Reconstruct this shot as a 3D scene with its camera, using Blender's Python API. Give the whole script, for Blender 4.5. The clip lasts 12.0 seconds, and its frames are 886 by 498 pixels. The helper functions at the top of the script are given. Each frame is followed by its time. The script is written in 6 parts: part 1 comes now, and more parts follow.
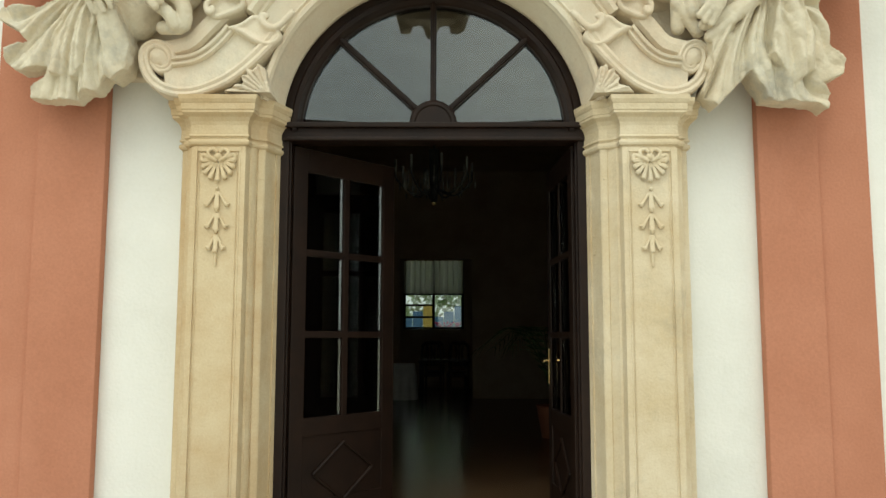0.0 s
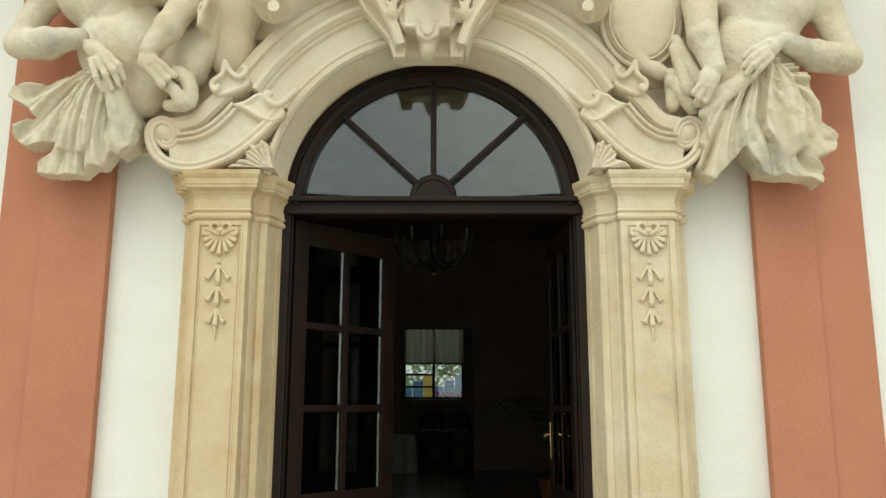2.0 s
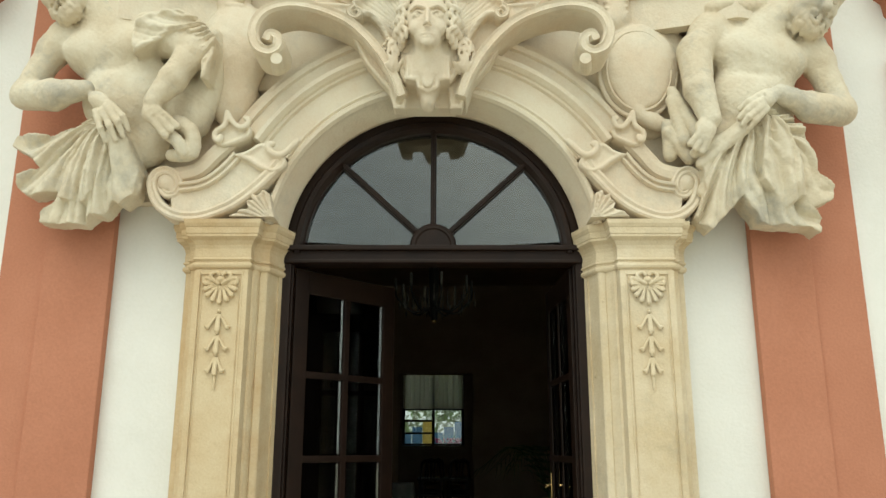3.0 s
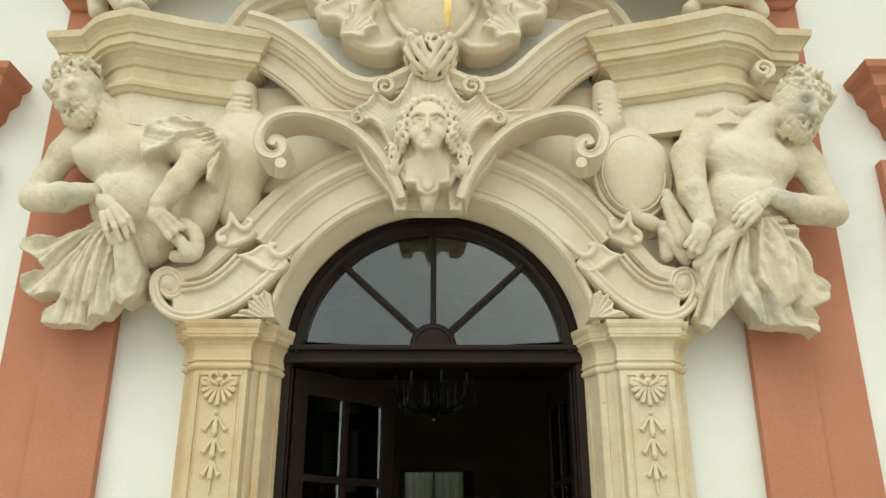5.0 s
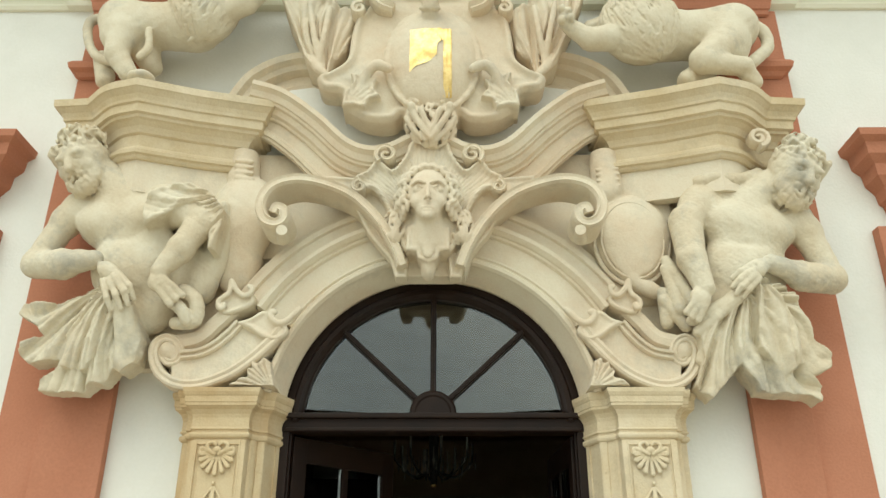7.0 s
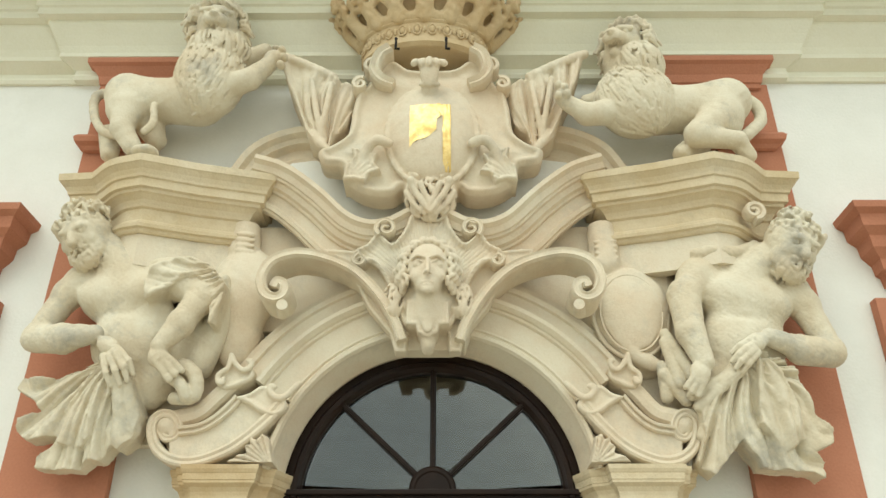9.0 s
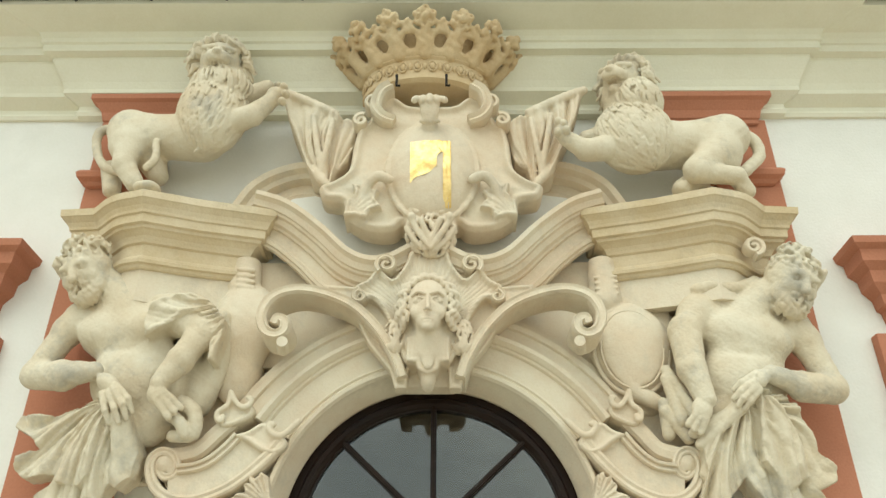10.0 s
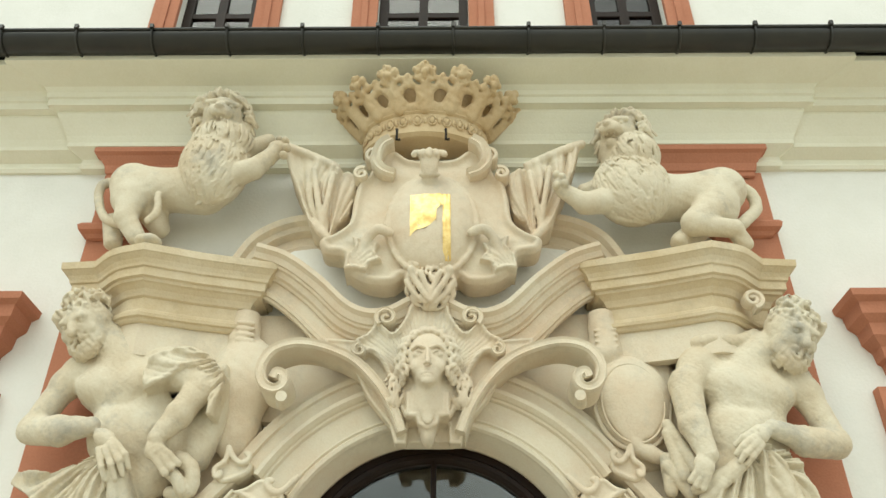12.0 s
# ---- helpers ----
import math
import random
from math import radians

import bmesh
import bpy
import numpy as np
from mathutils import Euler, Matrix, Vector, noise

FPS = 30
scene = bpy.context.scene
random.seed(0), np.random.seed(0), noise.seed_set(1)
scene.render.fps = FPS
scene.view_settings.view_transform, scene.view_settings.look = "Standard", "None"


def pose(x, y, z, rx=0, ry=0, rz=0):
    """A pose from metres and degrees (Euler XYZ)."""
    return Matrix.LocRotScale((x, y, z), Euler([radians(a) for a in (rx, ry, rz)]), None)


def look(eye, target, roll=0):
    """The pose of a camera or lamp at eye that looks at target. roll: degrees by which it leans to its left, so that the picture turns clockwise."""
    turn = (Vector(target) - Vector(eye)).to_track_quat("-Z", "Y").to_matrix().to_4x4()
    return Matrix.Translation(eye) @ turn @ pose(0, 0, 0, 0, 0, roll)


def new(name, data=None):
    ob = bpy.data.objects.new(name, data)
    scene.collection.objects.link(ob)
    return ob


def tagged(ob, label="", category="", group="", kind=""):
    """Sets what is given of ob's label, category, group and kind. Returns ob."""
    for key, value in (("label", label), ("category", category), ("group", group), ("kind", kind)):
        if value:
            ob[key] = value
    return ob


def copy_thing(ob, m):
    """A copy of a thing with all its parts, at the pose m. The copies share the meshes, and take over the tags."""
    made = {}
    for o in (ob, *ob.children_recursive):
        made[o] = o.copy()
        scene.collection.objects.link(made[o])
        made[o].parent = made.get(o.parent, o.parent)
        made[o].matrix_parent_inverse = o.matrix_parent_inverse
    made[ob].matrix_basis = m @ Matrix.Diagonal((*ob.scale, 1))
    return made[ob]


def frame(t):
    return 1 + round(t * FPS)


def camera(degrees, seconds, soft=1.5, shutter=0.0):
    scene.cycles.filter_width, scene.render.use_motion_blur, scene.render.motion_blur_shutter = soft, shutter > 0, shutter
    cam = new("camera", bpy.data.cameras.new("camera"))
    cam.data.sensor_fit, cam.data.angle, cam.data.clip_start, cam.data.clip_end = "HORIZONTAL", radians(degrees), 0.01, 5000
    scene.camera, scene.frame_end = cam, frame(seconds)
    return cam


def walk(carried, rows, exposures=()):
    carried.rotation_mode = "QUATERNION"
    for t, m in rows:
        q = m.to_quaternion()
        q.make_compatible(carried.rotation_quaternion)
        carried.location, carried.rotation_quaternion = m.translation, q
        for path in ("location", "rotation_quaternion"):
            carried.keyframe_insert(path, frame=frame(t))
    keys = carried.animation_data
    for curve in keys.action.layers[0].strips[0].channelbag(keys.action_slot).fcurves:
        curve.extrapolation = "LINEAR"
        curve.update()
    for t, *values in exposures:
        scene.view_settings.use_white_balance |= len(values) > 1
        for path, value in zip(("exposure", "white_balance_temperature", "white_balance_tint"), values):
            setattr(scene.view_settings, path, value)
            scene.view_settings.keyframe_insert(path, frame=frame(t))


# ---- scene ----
cam = camera(58.0, 12.0)
PATH = [
    (0, (0.094, -5.092, 1.153), (0.083, -3.104, 1.369), 0.1),
    (0.5, (0.094, -5.093, 1.155), (0.083, -3.109, 1.403), 0.1),
    (1, (0.098, -5.101, 1.162), (0.085, -3.122, 1.452), 0.1),
    (1.5, (0.099, -5.107, 1.176), (0.086, -3.134, 1.506), 0.1),
    (2, (0.096, -5.116, 1.187), (0.084, -3.153, 1.569), 0.1),
    (2.5, (0.093, -5.126, 1.2), (0.083, -3.175, 1.636), 0.1),
    (3, (0.094, -5.136, 1.219), (0.083, -3.196, 1.707), 0.1),
    (5, (0.099, -5.19, 1.266), (0.087, -3.318, 1.97), 0.1),
    (5.5, (0.102, -5.194, 1.274), (0.089, -3.342, 2.029), 0.1),
    (6, (0.093, -5.214, 1.302), (0.084, -3.373, 2.084), 0.0),
    (6.5, (0.094, -5.22, 1.308), (0.085, -3.39, 2.114), 0.0),
    (7, (0.096, -5.234, 1.334), (0.085, -3.415, 2.164), 0.1),
    (9, (0.095, -5.325, 1.444), (0.086, -3.564, 2.393), -0.0),
    (9.5, (0.092, -5.342, 1.463), (0.083, -3.599, 2.444), -0.0),
    (10, (0.099, -5.358, 1.488), (0.088, -3.632, 2.498), 0.0),
    (10.5, (0.092, -5.38, 1.505), (0.083, -3.671, 2.543), -0.0),
    (11, (0.099, -5.384, 1.506), (0.089, -3.692, 2.572), 0.0),
    (11.5, (0.095, -5.393, 1.517), (0.086, -3.716, 2.606), -0.0),
    (12, (0.091, -5.404, 1.526), (0.084, -3.737, 2.632), -0.1),
]
walk(cam, [(t, look(eye, target, roll)) for t, eye, target, roll in PATH], [(0.0, -0.06, 6500, 0), (12.0, -0.08, 6500, 0)])

# ---------- world and light ----------
world = bpy.data.worlds.new("sky")
scene.world = world
world.use_nodes = True
wn, wl = world.node_tree.nodes, world.node_tree.links
sky = wn.new("ShaderNodeTexSky")
sky.sky_type, sky.sun_disc = "NISHITA", False
sky.sun_elevation, sky.sun_rotation = radians(58), radians(150)
sky.air_density, sky.dust_density = 1.0, 4.0
veil = wn.new("ShaderNodeTexNoise")
veil.inputs["Scale"].default_value, veil.inputs["Detail"].default_value = 2.6, 6.0
cloud = wn.new("ShaderNodeValToRGB")
cloud.color_ramp.elements[0].position, cloud.color_ramp.elements[0].color = 0.36, (5.2, 5.6, 5.9, 1)
cloud.color_ramp.elements[1].position, cloud.color_ramp.elements[1].color = 0.66, (11.0, 11.0, 10.6, 1)
over = wn.new("ShaderNodeMixRGB")
over.inputs[0].default_value = 0.88
wl.new(veil.outputs["Fac"], cloud.inputs["Fac"])
wl.new(sky.outputs["Color"], over.inputs[1])
wl.new(cloud.outputs["Color"], over.inputs[2])
wl.new(over.outputs[0], wn["Background"].inputs["Color"])
wn["Background"].inputs["Strength"].default_value = 0.15
sun = new("sun", bpy.data.lights.new("sun", "SUN"))
sun.data.energy, sun.data.angle, sun.data.color = 1.35, radians(48), (1.0, 0.95, 0.86)
sun.matrix_world = look((-4, -9, 14), (0, 0, 1.5))


# ---------- materials ----------
def mat(name, base, second, rough=0.8, scale=3.0, fine=60.0, bump=0.3, metal=0.0, stain=None, amount=0.0, blotch=1.2, depth=0.01, spec=0.3, worn=0.0):
    m = bpy.data.materials.new(name)
    m.use_nodes = True
    n, l = m.node_tree.nodes, m.node_tree.links
    b = n["Principled BSDF"]
    co = n.new("ShaderNodeTexCoord")
    big, small = n.new("ShaderNodeTexNoise"), n.new("ShaderNodeTexNoise")
    big.inputs["Scale"].default_value, big.inputs["Detail"].default_value = scale, 7
    big.inputs["Roughness"].default_value = 0.62
    small.inputs["Scale"].default_value, small.inputs["Detail"].default_value = fine, 5
    geo = n.new("ShaderNodeNewGeometry")
    for t in (big, small):
        l.new(geo.outputs["Position"], t.inputs["Vector"])
    ramp = n.new("ShaderNodeValToRGB")
    ramp.color_ramp.elements[0].position, ramp.color_ramp.elements[0].color = 0.36, (*second, 1)
    ramp.color_ramp.elements[1].position, ramp.color_ramp.elements[1].color = 0.62, (*base, 1)
    l.new(big.outputs["Fac"], ramp.inputs["Fac"])
    col = ramp.outputs["Color"]
    grain = n.new("ShaderNodeMixRGB")
    grain.blend_type, grain.inputs[0].default_value = "OVERLAY", 0.13
    l.new(col, grain.inputs[1])
    l.new(small.outputs["Fac"], grain.inputs[2])
    col = grain.outputs[0]
    if stain:
        blot = n.new("ShaderNodeTexNoise")
        blot.inputs["Scale"].default_value, blot.inputs["Detail"].default_value = blotch, 9
        blot.inputs["Roughness"].default_value = 0.7
        l.new(geo.outputs["Position"], blot.inputs["Vector"])
        cut = n.new("ShaderNodeValToRGB")
        cut.color_ramp.elements[0].position, cut.color_ramp.elements[0].color = 0.53, (0, 0, 0, 1)
        cut.color_ramp.elements[1].position, cut.color_ramp.elements[1].color = 0.74, (amount, amount, amount, 1)
        l.new(blot.outputs["Fac"], cut.inputs["Fac"])
        mix = n.new("ShaderNodeMixRGB")
        mix.inputs[2].default_value = (*stain, 1)
        l.new(cut.outputs["Color"], mix.inputs[0])
        l.new(col, mix.inputs[1])
        col = mix.outputs[0]
    l.new(col, b.inputs["Base Color"])
    b.inputs["Roughness"].default_value, b.inputs["Metallic"].default_value = rough, metal
    b.inputs["Specular IOR Level"].default_value = spec
    bp = n.new("ShaderNodeBump")
    bp.inputs["Strength"].default_value, bp.inputs["Distance"].default_value = bump, depth
    l.new(small.outputs["Fac"], bp.inputs["Height"])
    if worn:
        chisel, broad = n.new("ShaderNodeTexNoise"), n.new("ShaderNodeBump")
        chisel.inputs["Scale"].default_value, chisel.inputs["Detail"].default_value = 13, 3
        l.new(geo.outputs["Position"], chisel.inputs["Vector"])
        broad.inputs["Strength"].default_value, broad.inputs["Distance"].default_value = worn, 0.02
        l.new(chisel.outputs["Fac"], broad.inputs["Height"])
        l.new(broad.outputs["Normal"], bp.inputs["Normal"])
    l.new(bp.outputs["Normal"], b.inputs["Normal"])
    return m


STONE = mat("sandstone", (0.715, 0.65, 0.515), (0.665, 0.545, 0.40), 0.85, 1.7, 70, 0.25, stain=(0.42, 0.39, 0.32), amount=0.6, blotch=2.4, worn=0.35)
OCHRE = mat("ochre_sandstone", (0.63, 0.515, 0.335), (0.53, 0.385, 0.215), 0.85, 1.6, 80, 0.2, stain=(0.46, 0.27, 0.12), amount=0.55, blotch=2.0, worn=0.35)
GOLDEN = mat("yellowed_sandstone", (0.70, 0.607, 0.445), (0.59, 0.475, 0.30), 0.85, 1.8, 70, 0.25, stain=(0.34, 0.30, 0.22), amount=0.5, blotch=2.6, worn=0.35)
STATUE = mat("weathered_sandstone", (0.70, 0.645, 0.51), (0.62, 0.53, 0.385), 0.85, 2.6, 55, 0.35, stain=(0.26, 0.265, 0.25), amount=0.75, blotch=2.2, worn=0.35)
WHITE = mat("white_limewash", (0.83, 0.83, 0.785), (0.78, 0.78, 0.73), 0.9, 1.3, 45, 0.25, stain=(0.62, 0.62, 0.56), amount=0.4, blotch=0.9)
CREAM = mat("cream_stucco", (0.80, 0.785, 0.65), (0.74, 0.72, 0.58), 0.85, 1.2, 50, 0.2, stain=(0.6, 0.57, 0.46), amount=0.4)
RED = mat("terracotta_limewash", (0.485, 0.212, 0.132), (0.44, 0.185, 0.112), 0.92, 1.4, 60, 0.25, stain=(0.56, 0.26, 0.17), amount=0.5, blotch=1.0)
WOOD = mat("dark_stained_oak", (0.017, 0.0075, 0.004), (0.010, 0.0045, 0.0026), 0.5, 5, 90, 0.2, spec=0.22)
METAL = mat("painted_gutter_metal", (0.022, 0.021, 0.016), (0.014, 0.014, 0.011), 0.35, 3, 70, 0.1, stain=(0.05, 0.04, 0.02), amount=0.4, spec=0.5)
IRON = mat("wrought_iron", (0.03, 0.028, 0.026), (0.02, 0.018, 0.016), 0.6, 8, 90, 0.2, metal=0.6)
GOLD = mat("gold_leaf", (0.95, 0.74, 0.34), (0.72, 0.50, 0.18), 0.45, 14, 90, 0.3, metal=1.0, depth=0.004)
BRASS = mat("polished_brass", (0.85, 0.62, 0.28), (0.7, 0.48, 0.2), 0.22, 9, 90, 0.05, metal=1.0)
PARQUET = mat("waxed_parquet", (0.17, 0.095, 0.05), (0.10, 0.055, 0.028), 0.20, 4, 30, 0.25, spec=0.5, depth=0.004)
PLASTER = mat("aged_interior_plaster", (0.50, 0.40, 0.29), (0.42, 0.33, 0.23), 0.9, 2, 40, 0.15)
LACE = mat("linen_curtain", (0.72, 0.69, 0.60), (0.60, 0.57, 0.48), 0.9, 20, 160, 0.3)
CLOTH = mat("white_table_linen", (0.75, 0.75, 0.72), (0.66, 0.66, 0.63), 0.9, 6, 90, 0.2)
DARKWOOD = mat("dark_walnut", (0.045, 0.022, 0.012), (0.025, 0.012, 0.008), 0.4, 6, 80, 0.15)
LEAF = mat("leaf", (0.07, 0.13, 0.03), (0.035, 0.075, 0.018), 0.55, 9, 50, 0.2)
PETAL = mat("magenta_petal", (0.55, 0.02, 0.16), (0.38, 0.01, 0.10), 0.6, 20, 70, 0.2)
CLAY = mat("terracotta_pot", (0.42, 0.17, 0.09), (0.34, 0.13, 0.07), 0.85, 5, 60, 0.2)
GRAVEL = mat("gravel", (0.58, 0.54, 0.45), (0.47, 0.43, 0.35), 0.95, 3, 25, 0.8, depth=0.02)
PAVE = mat("worn_threshold_stone", (0.42, 0.38, 0.31), (0.32, 0.29, 0.23), 0.7, 4, 60, 0.3)
CRYSTAL = mat("smoky_crystal", (0.20, 0.19, 0.17), (0.10, 0.10, 0.09), 0.08, 8, 50, 0.0, spec=0.9)
BLUE = mat("painted_blue_panel", (0.10, 0.22, 0.40), (0.07, 0.16, 0.32), 0.7, 5, 60, 0.1)
YELLOW = mat("painted_yellow_panel", (0.55, 0.42, 0.12), (0.45, 0.34, 0.09), 0.7, 5, 60, 0.1)
GARDEN = mat("sunlit_garden_leaf", (0.16, 0.30, 0.07), (0.08, 0.17, 0.04), 0.6, 9, 50, 0.2)

def let_through(m, share):
    """Thin cloth: part of the light passes it."""
    n, l = m.node_tree.nodes, m.node_tree.links
    thin, mix = n.new("ShaderNodeBsdfTranslucent"), n.new("ShaderNodeMixShader")
    thin.inputs["Color"].default_value = (0.85, 0.80, 0.68, 1)
    mix.inputs[0].default_value = share
    l.new(n["Principled BSDF"].outputs[0], mix.inputs[1])
    l.new(thin.outputs[0], mix.inputs[2])
    l.new(mix.outputs[0], n["Material Output"].inputs["Surface"])


let_through(LACE, 0.8)
let_through(GARDEN, 0.3)

GLASS = bpy.data.materials.new("window_glass")
GLASS.use_nodes = True
gn, gl = GLASS.node_tree.nodes, GLASS.node_tree.links
gn.remove(gn["Principled BSDF"])
clear, gloss, both, fres = (gn.new("ShaderNode" + k) for k in ("BsdfTransparent", "BsdfGlossy", "MixShader", "Fresnel"))
clear.inputs["Color"].default_value = (0.80, 0.84, 0.82, 1)
gloss.inputs["Roughness"].default_value = 0.01
fres.inputs["IOR"].default_value = 1.9
gl.new(fres.outputs[0], both.inputs[0])
gl.new(clear.outputs[0], both.inputs[1])
gl.new(gloss.outputs[0], both.inputs[2])
gl.new(both.outputs[0], gn["Material Output"].inputs["Surface"])


# ---------- tools ----------
def link(name, me, material, parent=None, label="", smooth=False):
    me.materials.append(material)
    if smooth:
        me.polygons.foreach_set("use_smooth", [True] * len(me.polygons))
    ob = new(name, me)
    ob.parent = parent
    if label:
        ob["label"] = label
    return ob


def part(name, bm, material, parent=None, label="", smooth=False):
    """One bmesh as one mesh object."""
    bmesh.ops.recalc_face_normals(bm, faces=bm.faces)
    me = bpy.data.meshes.new(name)
    bm.to_mesh(me)
    bm.free()
    return link(name, me, material, parent, label, smooth)


def thing(name, label, category, group="", kind=""):
    return tagged(new(name), label, category, group, kind)


def slab(bm, x0, x1, y0, y1, z0, z1, bevel=0.0):
    """A box from corner to corner, its edges softened."""
    r = bmesh.ops.create_cube(bm, size=1)["verts"]
    bmesh.ops.transform(bm, verts=r, matrix=Matrix.Translation(((x0 + x1) / 2, (y0 + y1) / 2, (z0 + z1) / 2)) @ Matrix.Diagonal((x1 - x0, y1 - y0, z1 - z0, 1)))
    if bevel:
        es = list({e for v in r for e in v.link_edges})
        bmesh.ops.bevel(bm, geom=es, offset=bevel, segments=2, affect="EDGES", profile=0.6)
    return bm


def box(name, lo, hi, material, parent=None, label="", bevel=0.006):
    return part(name, slab(bmesh.new(), lo[0], hi[0], lo[1], hi[1], lo[2], hi[2], bevel), material, parent, label)


def spline(pts, n=8):
    """Catmull-Rom through the points."""
    p = [Vector(q) for q in pts]
    p = [2 * p[0] - p[1], *p, 2 * p[-1] - p[-2]]
    out = []
    for a, b, c, d in zip(p, p[1:], p[2:], p[3:]):
        for k in range(n):
            t = k / n
            out.append(0.5 * ((2 * b) + (c - a) * t + (2 * a - 5 * b + 4 * c - d) * t * t + (3 * b - a - 3 * c + d) * t**3))
    return out + [p[-2]]


def sweep(bm, plan, profile):
    """A moulding along a plan line, running in +x with its face to -y; profile: how far it stands out, and height."""
    plan = [Vector(p) for p in plan]
    rows = []
    for i, p in enumerate(plan):
        a = (p - plan[i - 1]).normalized() if i else (plan[1] - p).normalized()
        b = (plan[i + 1] - p).normalized() if i + 1 < len(plan) else a
        na, nb = Vector((a.y, -a.x)), Vector((b.y, -b.x))
        m = (na + nb).normalized()
        m /= max(0.45, m.dot(na))
        rows.append([bm.verts.new((p.x + m.x * o, p.y + m.y * o, z)) for o, z in profile])
    for r, s in zip(rows, rows[1:]):
        for k in range(len(profile) - 1):
            bm.faces.new((r[k], s[k], s[k + 1], r[k + 1]))
        bm.faces.new((r[-1], s[-1], s[0], r[0]))
    bm.faces.new(rows[0])
    bm.faces.new(rows[-1][::-1])
    return bm


def ribbon(bm, path, section, sizes=None):
    """A carved band along a line that runs mostly across the wall. section: across the band, and out of the wall."""
    path = [Vector(p) for p in path]
    rows = []
    for i, p in enumerate(path):
        t = (path[min(i + 1, len(path) - 1)] - path[max(i - 1, 0)])
        t.y = 0
        t.normalize()
        n = Vector((-t.z, 0, t.x))
        s = sizes[0] + (sizes[1] - sizes[0]) * i / (len(path) - 1) if sizes else 1.0
        rows.append([bm.verts.new(p + n * u * s + Vector((0, -v * (0.4 + 0.6 * s), 0))) for u, v in section])
    k = len(section)
    for r, s in zip(rows, rows[1:]):
        for j in range(k):
            bm.faces.new((r[j], s[j], s[(j + 1) % k], r[(j + 1) % k]))
    bm.faces.new(rows[0])
    bm.faces.new(rows[-1][::-1])
    return bm


def tube(bm, path, r0, r1=None, seg=8):
    r1 = r0 if r1 is None else r1
    path = [Vector(p) for p in path]
    rows = []
    for i, p in enumerate(path):
        t = (path[min(i + 1, len(path) - 1)] - path[max(i - 1, 0)]).normalized()
        q = t.to_track_quat("Z", "Y")
        r = r0 + (r1 - r0) * i / (len(path) - 1)
        rows.append([bm.verts.new(p + q @ Vector((r * math.cos(2 * math.pi * k / seg), r * math.sin(2 * math.pi * k / seg), 0))) for k in range(seg)])
    for r, s in zip(rows, rows[1:]):
        for j in range(seg):
            bm.faces.new((r[j], s[j], s[(j + 1) % seg], r[(j + 1) % seg]))
    bm.faces.new(rows[0][::-1])
    bm.faces.new(rows[-1])
    return bm


def spiral(cx, y, cz, r0, r1, a0, turn, n=30):
    return [(cx + (r0 + (r1 - r0) * k / n) * math.cos(a0 + turn * k / n), y, cz + (r0 + (r1 - r0) * k / n) * math.sin(a0 + turn * k / n)) for k in range(n + 1)]


